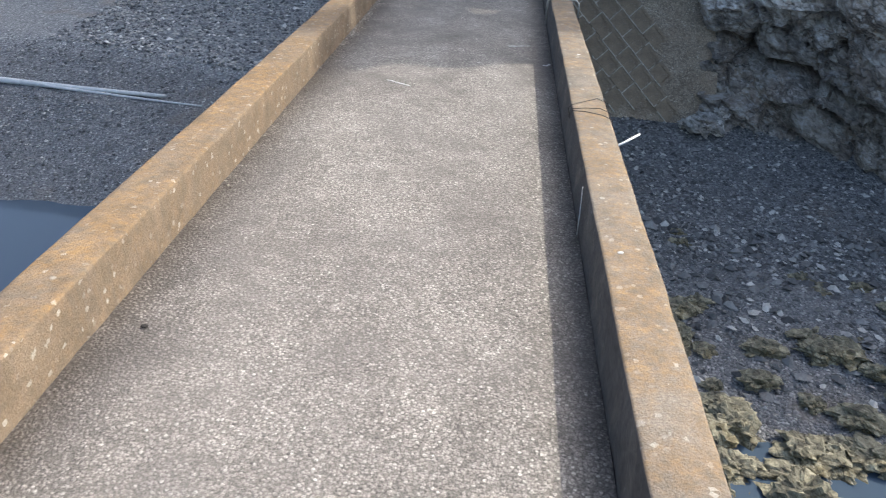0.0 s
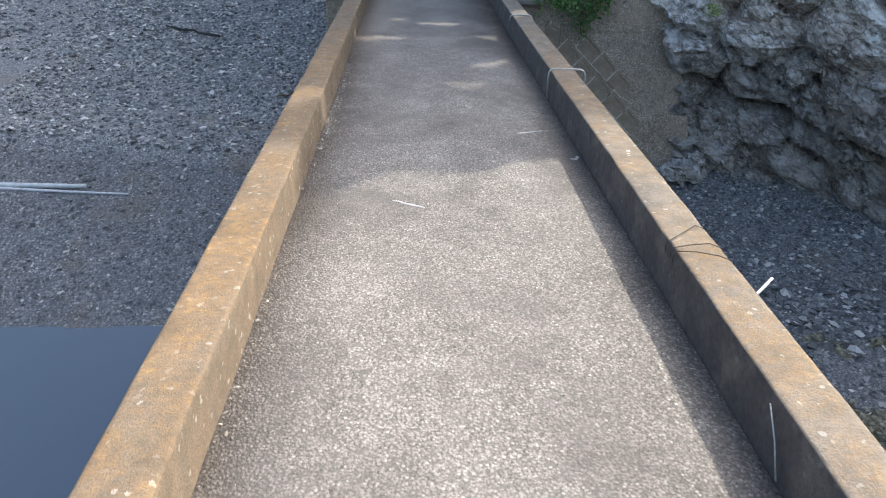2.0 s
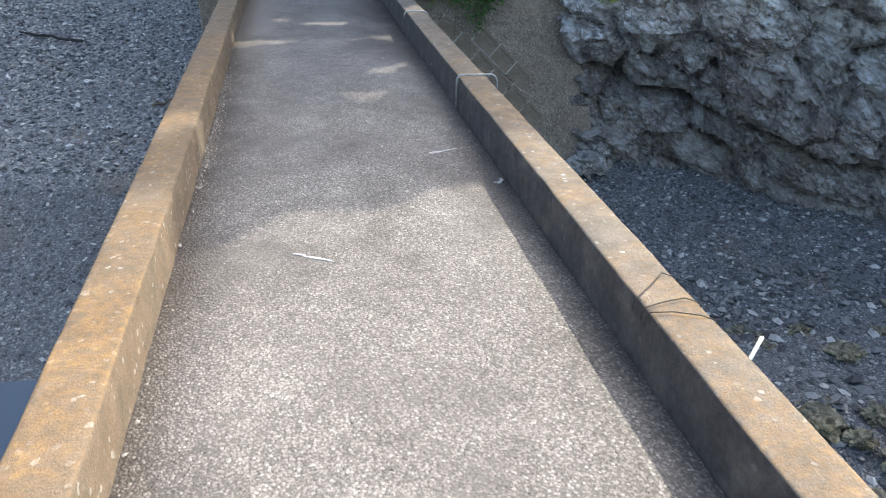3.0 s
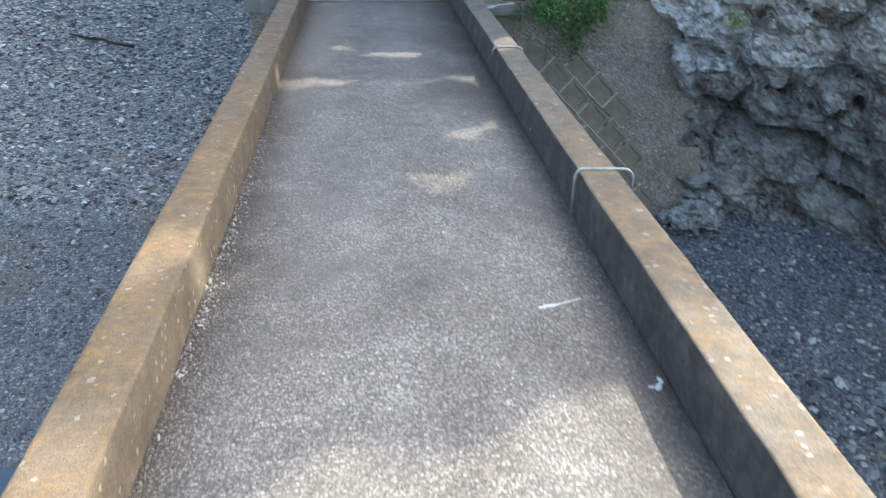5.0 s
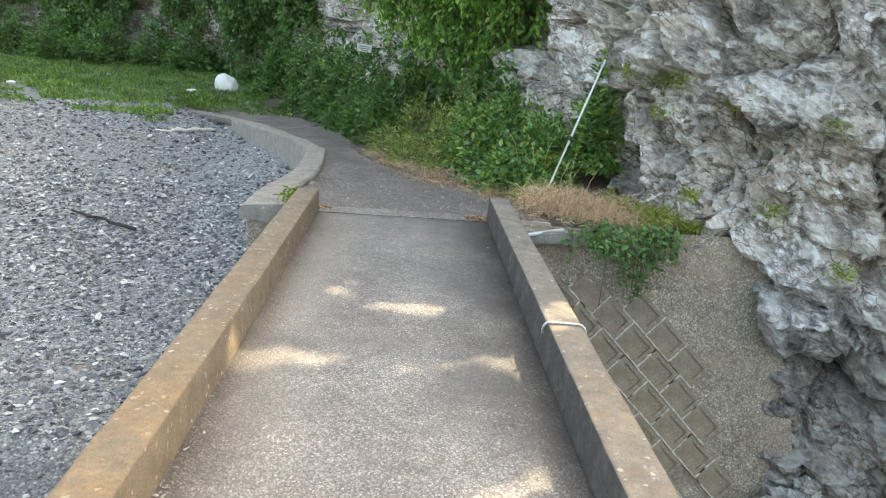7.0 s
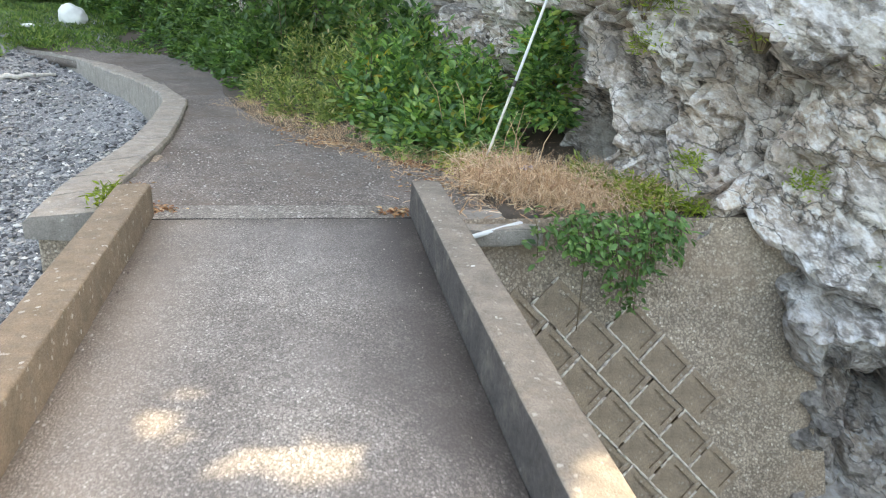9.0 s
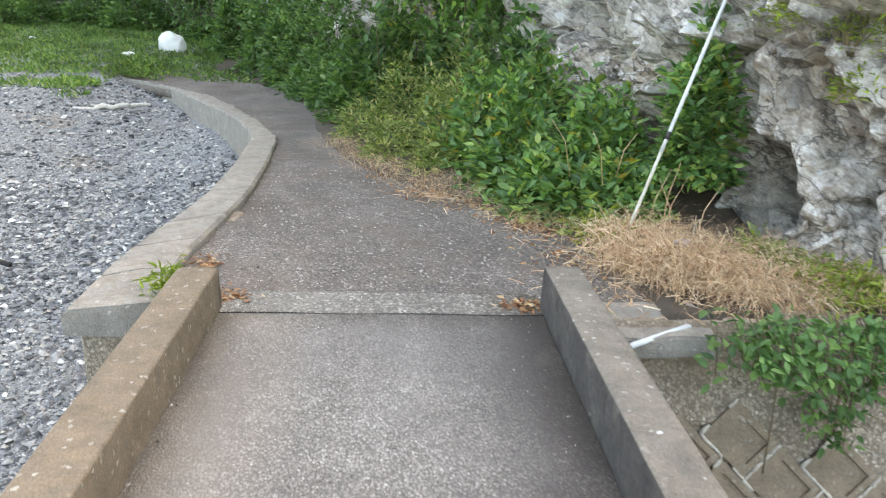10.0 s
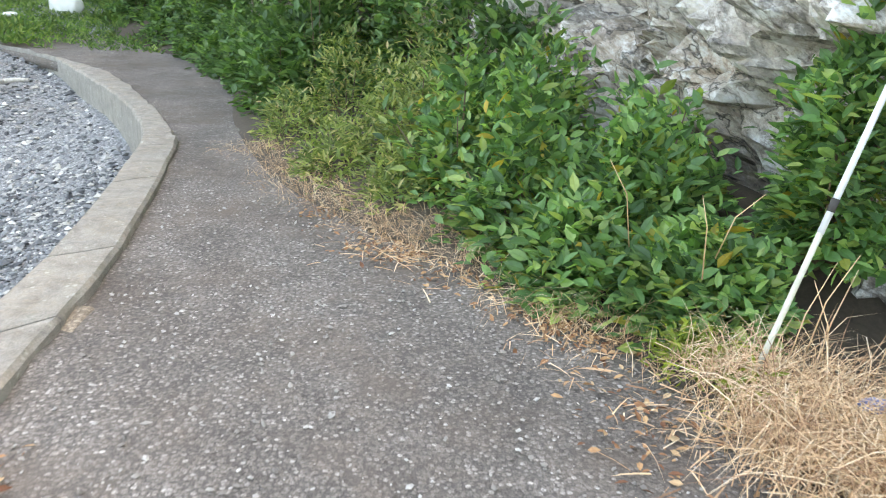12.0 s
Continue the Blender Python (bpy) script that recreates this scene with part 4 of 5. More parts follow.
# small yellow-green tufts rooted in the rock and beside the straw
for i, (x, y, z, s, n) in enumerate([(2.12, 0.25, 0.03, 0.15, 40), (2.3, 0.22, 0.03, 0.17, 50), (2.42, 0.1, 0.02, 0.12, 30), (2.2, 0.08, 0.02, 0.12, 30), (1.95, 0.5, 0.03, 0.13, 30), (2.5, -0.02, 0.01, 0.08, 20), (1.25, 1.2, 0.0, 0.14, 40), (1.33, 0.95, 0.0, 0.1, 26), (-0.98, 0.12, 0.05, 0.07, 24)]):
    shrub("lime_tuft", (x, y, z), s, s, s * 0.9, n, 7, 0.06, M_LEAF_LIME, "low yellow-green plant beside the straw", "yellow-green tufts", 300 + i, SLIM)


def on_cliff(x, y, z):
    """A point on the rock's face nearest to that place."""
    hit_, p, nrm, _ = cliff.closest_point_on_mesh(Vector((x, y, z)))
    return p, nrm


for i, (x, y, z, s) in enumerate([(2.25, 0.4, 1.24, 0.1), (2.72, -0.02, 1.04, 0.13), (3.25, -0.68, 0.87, 0.11), (2.2, 0.6, 0.78, 0.1), (2.3, 0.65, 1.25, 0.13), (3.55, -0.7, -0.05, 0.08), (3.0, -0.35, 0.35, 0.08), (1.88, 0.75, 1.2, 0.1), (2.55, -0.1, 0.55, 0.07), (3.9, -1.1, 0.7, 0.1)]):
    p, nrm = on_cliff(x, y, z)
    shrub("rock_tuft", tuple(p), s, s, s, 26, 7, 0.045, M_LEAF_LIME, "small yellow-green tuft growing on the rock face", "tufts on the rock", 330 + i, SLIM)

# dry grass
r = np.random.default_rng(9)


def straw(at, radius, n, length, seed, lean_to):
    r = np.random.default_rng(seed)
    ob = thing("dry_grass", at, "clump of dead straw-coloured grass by the path", "grass", "dry grass clumps")
    base = np.stack([r.normal(0, radius, n), r.normal(0, radius * 0.8, n), r.uniform(0, 0.05, n)], 1)
    way = np.stack([r.normal(lean_to[0], 0.7, n), r.normal(lean_to[1], 0.7, n), r.uniform(0.2, 1.7, n)], 1)
    part("foliage", scatter("foliage", BLADE * np.array([0.2, 0.9, 1.6]), BLADE_FACES, base, way, length * r.uniform(0.5, 1.3, n), M_STRAW, r, 0.5), None, ob)


for i, (x, y, rad, n, ln) in enumerate([(1.28, 0.72, 0.07, 120, 0.2), (1.46, 0.6, 0.13, 380, 0.27), (1.62, 0.45, 0.13, 380, 0.27), (1.82, 0.32, 0.12, 320, 0.24), (1.5, 0.9, 0.13, 320, 0.26), (2.0, 0.25, 0.12, 220, 0.22), (1.75, 0.62, 0.12, 300, 0.25), (1.35, 1.1, 0.1, 160, 0.2), (2.05, 0.5, 0.12, 260, 0.24), (2.2, 0.25, 0.12, 220, 0.22), (1.95, 0.75, 0.1, 160, 0.2), (2.3, 0.45, 0.14, 200, 0.2), (2.2, 0.7, 0.12, 160, 0.2), (2.45, 0.2, 0.12, 140, 0.18)]):
    straw((x, y, 0.0 if y < 0.7 else 0.02), rad * 1.05, int(n * 2.6), ln * 1.08, 400 + i, (-0.2, -0.5))
for i, (x, y) in enumerate([(0.78, 2.42), (0.55, 2.75), (0.3, 3.1), (0.95, 1.95), (0.62, 3.05), (0.1, 3.5), (-0.1, 3.95), (-0.28, 4.5), (-0.48, 5.2), (1.08, 1.62)]):
    straw((x, y, zb(x, y)), 0.15, 260, 0.2, 440 + i, (-0.5, -0.4))

# dead leaves along the edges
def litter(name, spots, n, size, seed, label, category, material, shape=LEAF, faces=LEAF_FACES, lift=0.012):
    r = np.random.default_rng(seed)
    places = []
    for _ in range(n):
        x, y, sx, sy = spots[r.integers(len(spots))]
        px, py = x + r.normal(0, sx), y + r.normal(0, sy)
        places.append((px, py, float(path_z(py)) + lift + r.random() * 0.012))
    ways = np.stack([r.normal(size=n), r.normal(size=n), r.normal(0, 0.18, n)], 1)
    ob = new(name, scatter(name, shape, faces, np.array(places), ways, size * r.uniform(0.5, 1.4, n), material, r, 0.5))
    return tagged(ob, label, category, kind="stuff")


litter("dead_leaves", [(1.0, 1.5, 0.09, 0.1), (0.84, 1.8, 0.08, 0.12), (0.92, 1.7, 0.06, 0.1), (0.6, 2.3, 0.13, 0.16), (0.2, 2.75, 0.12, 0.14), (0.35, 2.65, 0.1, 0.12), (-0.08, 3.45, 0.08, 0.2), (-0.93, 0.62, 0.04, 0.1), (-0.72, 0.2, 0.05, 0.05), (1.0, 0.9, 0.12, 0.2), (0.66, 0.12, 0.05, 0.04)], 1150, 0.034, 31, "brown dead leaves lying along the path's edges", "leaf litter", M_LITTER)
litter("straw_litter", [(1.1, 0.9, 0.15, 0.25), (1.3, 0.3, 0.2, 0.12), (0.7, 2.3, 0.2, 0.25), (0.3, 2.75, 0.16, 0.2), (1.7, 0.12, 0.35, 0.08), (1.45, 0.2, 0.2, 0.12), (2.1, 0.1, 0.3, 0.08), (0.45, 2.6, 0.14, 0.16), (0.9, 1.55, 0.12, 0.2)], 950, 0.11, 33, "dry straw scattered on the path's edge", "straw", M_STRAW, BLADE * np.array([0.8, 1, 0.3]), BLADE_FACES)

# grass on the far shore
r = np.random.default_rng(15)
n = 76000
gx_, gy_ = r.uniform(-21, -2.0, n), r.uniform(10.8, 20.5, n)
edge = 11.6 + 0.33 * np.maximum(-gx_ - 6.5, 0) + np.array([0.9 * noise.noise(Vector((x * 0.8, 0, 0))) for x in gx_]) + 0.6 * (gx_ > -5)
lawn_ok = (gy_ > edge + r.normal(0, 0.5, n)) & ~((gx_ > -5.6 + 0.0) & (gy_ < 13.2))
patchy = np.array([noise.noise(Vector((x * 0.9, y * 1.3, 5))) + 0.5 * noise.noise(Vector((x * 2.6, y * 3.2, 1))) for x, y in zip(gx_, gy_)]) > 0.12 - 0.22 * (gy_ - edge)
keep = lawn_ok & patchy
gx_, gy_ = gx_[keep], gy_[keep]
gz_ = ground_z(gx_, gy_) + 0.02
k = len(gx_)
ways = np.stack([r.normal(0, 0.7, k), r.normal(0, 0.7, k), r.uniform(0.3, 1.1, k)], 1)
lawn = new("grass", scatter("grass", LEAF * np.array([0.5, 1, 1]), LEAF_FACES, np.stack([gx_, gy_, gz_], 1), ways, r.uniform(0.06, 0.13, k) * (1 + 0.9 * np.clip(np.array([noise.noise(Vector((x * 0.8, y * 0.8, 8))) for x, y in zip(gx_, gy_)]) + 0.3, 0, 1)), M_GRASS, r))
tagged(lawn, "green weeds and grass at the back of the beach", "grass", kind="stuff")

# ---- unseen trees added on the cliff's top; crown gaps let sun patches through ----
# where sun patches should land: x, y and half sizes; leaves in the way are dropped
GAPS = [(-0.36, -3.2, 0.42, 0.09), (0.18, -4.84, 0.07, 0.03), (0.52, -3.2, 0.1, 0.08), (0.4, -4.15, 0.0, 0.05), (-0.04, -2.44, 0.19, 0.05), (0.82, -2.95, 0.03, 0.03), (-0.72, -3.3, 0.05, 0.05), (-0.45, -2.1, 0.06, 0.02), (-4.6, 4.2, 0.4, 0.1), (-0.55, -0.95, 0.0, 0.0)]
for i, (x, y, zc, rx, ry, rz_, n) in enumerate([(2.9, 0.5, 5.6, 0.9, 0.9, 2.6, 2600), (3.8, 0.2, 5.8, 1.0, 0.9, 2.8, 2800), (4.7, 0.0, 6.0, 0.9, 0.9, 2.8, 2600), (4.3, 1.2, 8.6, 1.6, 1.2, 2.6, 3800), (3.0, 1.6, 8.2, 1.2, 1.2, 2.8, 2800), (5.6, 0.9, 8.2, 0.9, 0.9, 2.2, 1800)]):
    r = np.random.default_rng(500 + i)
    base = Vector((x, y + 1.0, 3.0))
    tree = thing("shade_tree", base, "unseen broad-leaved tree added on the cliff to shade the deck", "tree", "trees on the cliff")
    d = r.normal(size=(n, 3))
    d /= np.linalg.norm(d, axis=1)[:, None]
    p = d * (0.25 + 0.75 * r.random((n, 1)) ** 0.4) * np.array([rx, ry, rz_]) + np.array([x, y, zc])
    land = p - np.array(SUN_WAY)[None] / SUN_WAY.z * p[:, 2:3]
    ok = np.ones(n, bool)
    for cx, cy, ax, ay in GAPS:
        ok &= ((land[:, 0] - cx) / (ax + 0.24)) ** 2 + ((land[:, 1] - cy) / (ay + 0.19)) ** 2 > 1
    p = p[ok] - np.array(base)
    part("crown", scatter("crown", LEAF * np.array([1.5, 1, 1]), LEAF_FACES, p, d[ok] + r.normal(0, 0.5, (ok.sum(), 3)), r.uniform(0.2, 0.32, ok.sum()), M_LEAF_DARK, r, 1.2), None, tree)
    top_z = zc + rz_ * 0.5 - 3.0
    part("trunk", mesh_data("trunk", *tube([(0, 0, -0.6), (0.05, 0.05, top_z * 0.5), (0, -0.1, top_z)], [0.1, 0.1, 0.04], 9), M_STEM, True), None, tree)
    for k in range(4):
        a = 0.4 + k * 0.75
        z0 = top_z * (0.3 + 0.1 * k)
        part("limb", mesh_data("limb", *tube([(0.03, 0, z0), (0.4 * rx * math.cos(a), 0.4 * ry * math.sin(a), z0 + 0.4), (0.8 * rx * math.cos(a), 0.8 * ry * math.sin(a), z0 + 0.7)], [0.06, 0.04, 0.015], 7), M_STEM, True), None, tree)

# ---- loose stones ----
ico = np.array([(0, 0, 1), (0.9, 0, 0.1), (0.25, 0.86, -0.1), (-0.75, 0.5, 0.12), (-0.7, -0.55, -0.1), (0.3, -0.85, 0.12), (0, 0, -1)], float)
ICO_F = np.array([(0, 1, 2), (0, 2, 3), (0, 3, 4), (0, 4, 5), (0, 5, 1), (6, 2, 1), (6, 3, 2), (6, 4, 3), (6, 5, 4), (6, 1, 5)])


def stones(name, x, y, z, size, material, seed, label, category, flat=0.55, sink=0.2):
    r = np.random.default_rng(seed)
    n = len(x)
    a = r.random(n) * 6.283
    sx, sy, sz = size * r.uniform(0.8, 1.4, n), size * r.uniform(0.6, 1.0, n), size * flat * r.uniform(0.6, 1.2, n)
    v = ico[None] * (1 + r.normal(0, 0.13, (n, 7, 1)))
    v = v * np.stack([sx, sy, sz], 1)[:, None]
    tl = r.normal(0, 0.25, n)[:, None]
    v[..., 2] += v[..., 0] * tl
    c, s_ = np.cos(a)[:, None], np.sin(a)[:, None]
    w = np.stack([v[..., 0] * c - v[..., 1] * s_ + x[:, None], v[..., 0] * s_ + v[..., 1] * c + y[:, None], v[..., 2] + (z + sz * (1 - sink * 2) * 0.5)[:, None]], -1)
    f = ICO_F[None] + (np.arange(n) * 7)[:, None, None]
    me = bpy.data.meshes.new(name)
    me.from_pydata(w.reshape(-1, 3).tolist(), [], f.reshape(-1, 3).tolist())
    me.materials.append(material)
    ob = new(name, me)
    return tagged(ob, label, category, kind="stuff")


r = np.random.default_rng(21)


def field(n, x0, x1, y0, y1, lo, hi):
    x, y = r.uniform(x0, x1, n), r.uniform(y0, y1, n)
    size = lo * (hi / lo) ** (r.random(n) ** 2.2)
    return x, y, size


def gz_at(x, y):
    bump = np.array([fbm(Vector((a * 0.55, b * 0.55, 3.0)), 5) for a, b in zip(x, y)])
    return ground_z(x, y) + 0.05 * bump * (1 + 2.2 * smoothstep(1.2, 2.4, x) * (1 - smoothstep(-5.5, -3.0, y)))


x1, y1, s1 = field(26000, -6.5, -1.0, -0.35, 7.0, 0.014, 0.055)
x2, y2, s2 = field(13000, -9.5, -1.5, 3.0, 13.0, 0.02, 0.07)
xs_, ys_, sz_ = np.concatenate([x1, x2]), np.concatenate([y1, y2]), np.concatenate([s1, s2])
k = ~((xs_ > -1.75) & (ys_ > -0.1) & (ys_ < 6.2)) & ~((xs_ > -2.4 - 0.45 * (ys_ - 8)) & (ys_ > 6.2))
stones("beach_pebbles", xs_[k], ys_[k], gz_at(xs_[k], ys_[k]), sz_[k], M_PEBBLE, 41, "grey and pale pebbles covering the beach", "pebbles")
x1, y1, s1 = field(5000, -7.0, -1.0, -3.3, -0.35, 0.012, 0.04)
x2, y2, s2 = field(8000, 0.9, 6.6, -3.8, -0.5, 0.016, 0.05)
x3, y3, s3 = field(1500, 0.9, 6.6, -6.2, -3.0, 0.03, 0.1)
xs_, ys_, sz_ = np.concatenate([x1, x2, x3]), np.concatenate([y1, y2, y3]), np.concatenate([s1, s2, s3])
M_WET = island_material("wet_pebbles", [(0.0, (0.045, 0.047, 0.05)), (0.5, (0.135, 0.137, 0.14)), (0.85, (0.27, 0.27, 0.265)), (1.0, (0.55, 0.54, 0.51))], 0.6)
stones("stream_pebbles", xs_, ys_, gz_at(xs_, ys_), sz_, M_WET, 43, "dark damp pebbles beside the stream", "pebbles")

# pale chips along the deck's edge and grit
n = 1300
x = -0.722 + np.abs(r.normal(0, 0.026, n))
y = np.where(r.random(n) < 0.75, r.uniform(-6.4, -4.2, n), r.uniform(-9, -0.3, n))
stones("deck_rubble", x, y, np.full(n, 0.002), 0.0022 * (0.011 / 0.0022) ** (r.random(n) ** 1.6), M_CHIPS, 45, "pale broken chips along the foot of the parapet", "rubble")
n = 420
x = np.where(r.random(n) < 0.5, 0.7 - np.abs(r.normal(0, 0.2, n)), r.uniform(-0.7, 0.7, n))
y = r.uniform(-9.5, 1.2, n)
k = np.abs(x) < 0.72
stones("deck_grit", x[k], y[k], np.full(k.sum(), 0.003), r.uniform(0.002, 0.006, k.sum()), M_CHIPS, 47, "pale grit scattered on the deck", "grit")
n = 2600
x, y = r.uniform(-0.95, 1.3, n), r.uniform(0.35, 4.0, n)
k = x < 1.35 - 0.45 * np.maximum(y - 0.9, 0)
stones("path_grit", x[k], y[k], path_z(y[k]) + 0.007, 0.003 * (0.015 / 0.003) ** (r.random(k.sum()) ** 1.5), M_CHIPS, 49, "pale grit scattered on the path", "grit")


def boulder(at, size, seed, material, label, group=""):
    bm = bmesh.new()
    bmesh.ops.create_icosphere(bm, subdivisions=4, radius=1)
    for v in bm.verts:
        p = v.co * 1.2 + Vector((seed * 3.1, 0, 0))
        d = 1 + 0.3 * facets(p, 0.7) + 0.1 * facets(p, 0.25) + 0.1 * noise.noise(p * 5)
        v.co = Vector((v.co.x * size[0], v.co.y * size[1], v.co.z * size[2])) * d
    me = bpy.data.meshes.new("boulder")
    bm.to_mesh(me)
    bm.free()
    me.materials.append(material)
    ob = new("boulder", me)
    ob.location = at
    return tagged(ob, label, "boulder", group)


b = boulder((3.38, -0.86, -2.14), (0.31, 0.2, 0.17), 1, M_BOULDER, "pale grey boulder at the foot of the wall")
b.rotation_euler = (0.1, 0.2, 0.15)
boulder((3.1, -0.78, -2.18), (0.1, 0.09, 0.08), 2, M_BOULDER, "small pale stone beside the boulder")
boulder((3.6, -0.72, -2.0), (0.13, 0.12, 0.12), 3, M_BOULDER, "small pale stone behind the boulder")
for i in range(44):
    x, y = r.uniform(1.9, 4.8), r.uniform(-7.5, -5.2)
    s_ = r.uniform(0.12, 0.32)
    boulder((x, y, float(ground_z(x, y)) + s_ * 0.1), (s_, s_ * r.uniform(0.6, 1), s_ * r.uniform(0.35, 0.6)), 110 + i, M_STREAM, "jagged mossy rock at the edge of the stream", "rocks by the stream")
for i in range(18):
    x, y = r.uniform(2.0, 6.4), r.uniform(-5.3, -3.2)
    s_ = r.uniform(0.1, 0.24)
    boulder((x, y, float(ground_z(x, y)) + s_ * 0.05), (s_, s_ * r.uniform(0.6, 1), s_ * r.uniform(0.35, 0.6)), 50 + i, M_STREAM, "dark angular rock lying in the stream bed", "dark rocks by the stream")

# ---- things on the bridge ----
def bar(name, points, radius, material, label, category, sides=8, group=""):
    ob = new(name, mesh_data(name, *tube(points, radius, sides), material, True))
    return tagged(ob, label, category, group)


def hoop(y, x0, x1, z_top, z_in, z_out):
    pts = [(x0, y, z_in), (x0, y, z_top - 0.04)]
    pts += [(x0 + 0.03 - 0.03 * math.cos(a), y, z_top - 0.04 + 0.035 * math.sin(a)) for a in np.linspace(0.3, 1.5, 5)]
    pts += [(x1 - 0.045 + 0.045 * math.sin(a), y - 0.01, z_top - 0.05 + 0.045 * math.cos(a)) for a in np.linspace(0.05, 1.5, 6)]
    pts += [(x1, y - 0.012, z_out)]
    return pts


bar("wire_hoop", hoop(-5.38, 0.712, 0.955, 0.232, 0.03, 0.09), 0.0065, M_STEEL, "bent steel rod hooked over the parapet", "steel rod")
bar("wire_hoop", hoop(-3.03, 0.718, 0.925, 0.212, 0.15, 0.14), 0.0065, M_STEEL, "short steel rod bent tightly over the parapet", "steel rod")
tie = thing("wire_tie", (0, 0, 0), "black wire strands tied round the orange parapet", "wire")
for y0, y1 in ((-8.02, -7.9), (-8.08, -8.06), (-8.11, -8.16)):
    pts = [(0.724, y0, 0.165), (0.724, y0, 0.19), (0.735, y0, 0.206), (0.8, y0 * 0.6 + y1 * 0.4 + 0.01, 0.208), (0.87, y1 + 0.01, 0.207), (0.92, y1, 0.19), (0.925, y1, 0.08)]
    part("strand", mesh_data("strand", *tube(pts, 0.002, 6), M_WIRE, True), None, tie)
bar("plastic_stub", [(0.9, -8.33, 0.11), (0.97, -8.27, 0.125), (1.045, -8.2, 0.145)], 0.0055, M_PIPE, "short white plastic rod sticking out beyond the parapet", "rod")
bar("loose_wire", [(0.728, -8.93, 0.17), (0.722, -9.0, 0.11), (0.715, -9.06, 0.03)], 0.002, M_STEEL, "thin pale wire hanging on the parapet", "wire")


def smear(name, at, points, label):
    """A thin irregular blot from strokes of (x, y, length, width, turn)."""
    bm = bmesh.new()
    for x, y, ln, w, turn in points:
        bmesh.ops.create_icosphere(bm, subdivisions=2, radius=1, matrix=pose(x, y, 0.001, 0, 0, turn) @ Matrix.Diagonal((ln, w, 0.003, 1)))
    ob = part(name, bm, M_DROP)
    ob.location = at
    return tagged(ob, label, "stain")


smear("white_smear", (0.47, -6.08, 0.003), [(0, 0, 0.03, 0.012, 10), (0.05, 0.015, 0.045, 0.006, 20), (-0.03, -0.01, 0.014, 0.01, 0), (0.1, 0.035, 0.02, 0.004, 25)], "chalky white smear on the concrete deck")
smear("white_smear", (0.69, -6.55, 0.003), [(0, 0, 0.022, 0.01, 60), (0.015, 0.03, 0.018, 0.008, 100), (-0.02, 0, 0.012, 0.006, 0)], "small chalky white smear beside the parapet")
smear("white_smear", (-0.2, -7.2, 0.0025), [(0, 0, 0.06, 0.008, -28), (-0.06, 0.04, 0.03, 0.006, -20), (0.05, -0.03, 0.025, 0.006, -35)], "faint white scratch on the concrete deck")
smear("white_smear", (-0.86, -5.65, 0.183), [(0, 0, 0.02, 0.009, 20)], "chalky white spot on the parapet top")
for x, y, z in ((0.82, -1.3, 0.2), (0.8, -9.5, 0.199), (0.84, -7.0, 0.2), (-0.83, -3.0, 0.181), (-0.85, -8.4, 0.181)):
    smear("white_smear", (x, y, z), [(0, 0, 0.011, 0.008, 20)], "chalky white spot on the parapet top")
smear("dark_clod", (-0.6, -9.85, 0.004), [(0, 0, 0.012, 0.01, 0)], "small dark clod on the deck").data.materials[0] = M_CRACK

# ---- things beyond the bridge ----
pipe = thing("white_pipe", (0, 0, 0), "white plastic pipe lying beside the parapet's end", "pipe")
part("tube", mesh_data("tube", *tube([(0.98, -0.3, -0.03), (1.25, -0.15, -0.015), (1.47, -0.03, 0.0)], 0.014, 10), M_PIPE, True), None, pipe)
part("fitting", mesh_data("fitting", *tube([(1.44, -0.045, 0.0), (1.5, -0.01, 0.012)], 0.02, 10), M_WIRE, True), None, pipe, "black end fitting")
pole = thing("leaning_pole", (0, 0, 0), "white pole leaning against the cliff among bushes", "pole")
a, b_ = Vector((1.36, 0.98, 0.03)), Vector((1.88, 1.24, 1.42))
upper_tube = part("upper_tube", mesh_data("upper_tube", *tube([a.lerp(b_, u) for u in (0.38, 0.6, 0.8, 1.0)], [0.0115, 0.011, 0.0105, 0.01], 10), M_PIPE, True), None, pole)
part("lower_tube", mesh_data("lower_tube", *tube([a.lerp(b_, u) for u in (0.0, 0.15, 0.28, 0.4)], [0.0095, 0.01, 0.01, 0.0105], 10), M_BAMBOO, True), None, pole, "dirty lower length")
part("binding", mesh_data("binding", *tube([a.lerp(b_, u) for u in (0.43, 0.445, 0.46)], 0.0135, 10), M_WIRE, True), None, upper_tube, "black binding")
for x0, x1, y0, rad, thin in ((-7.15, -4.3, -1.33, 0.048, 0.026), (-6.0, -3.78, -1.36, 0.022, 0.013)):
    xs__ = np.linspace(x0, x1, 22)
    ys__ = y0 + 0.03 * (xs__ - x0) + 0.015 * (xs__ - x0) * (xs__ - x1)
    radii = np.linspace(rad, thin, 22)
    bar("washed_up_pole", list(zip(xs__, ys__, np.polyval(np.polyfit(xs__, gz_at(xs__, ys__), 1), xs__) + radii * 0.9)), [float(q) for q in radii], M_GREYPIPE, "long bleached grey-white pole washed up on the shingle", "pole", 10, "poles on the shingle")


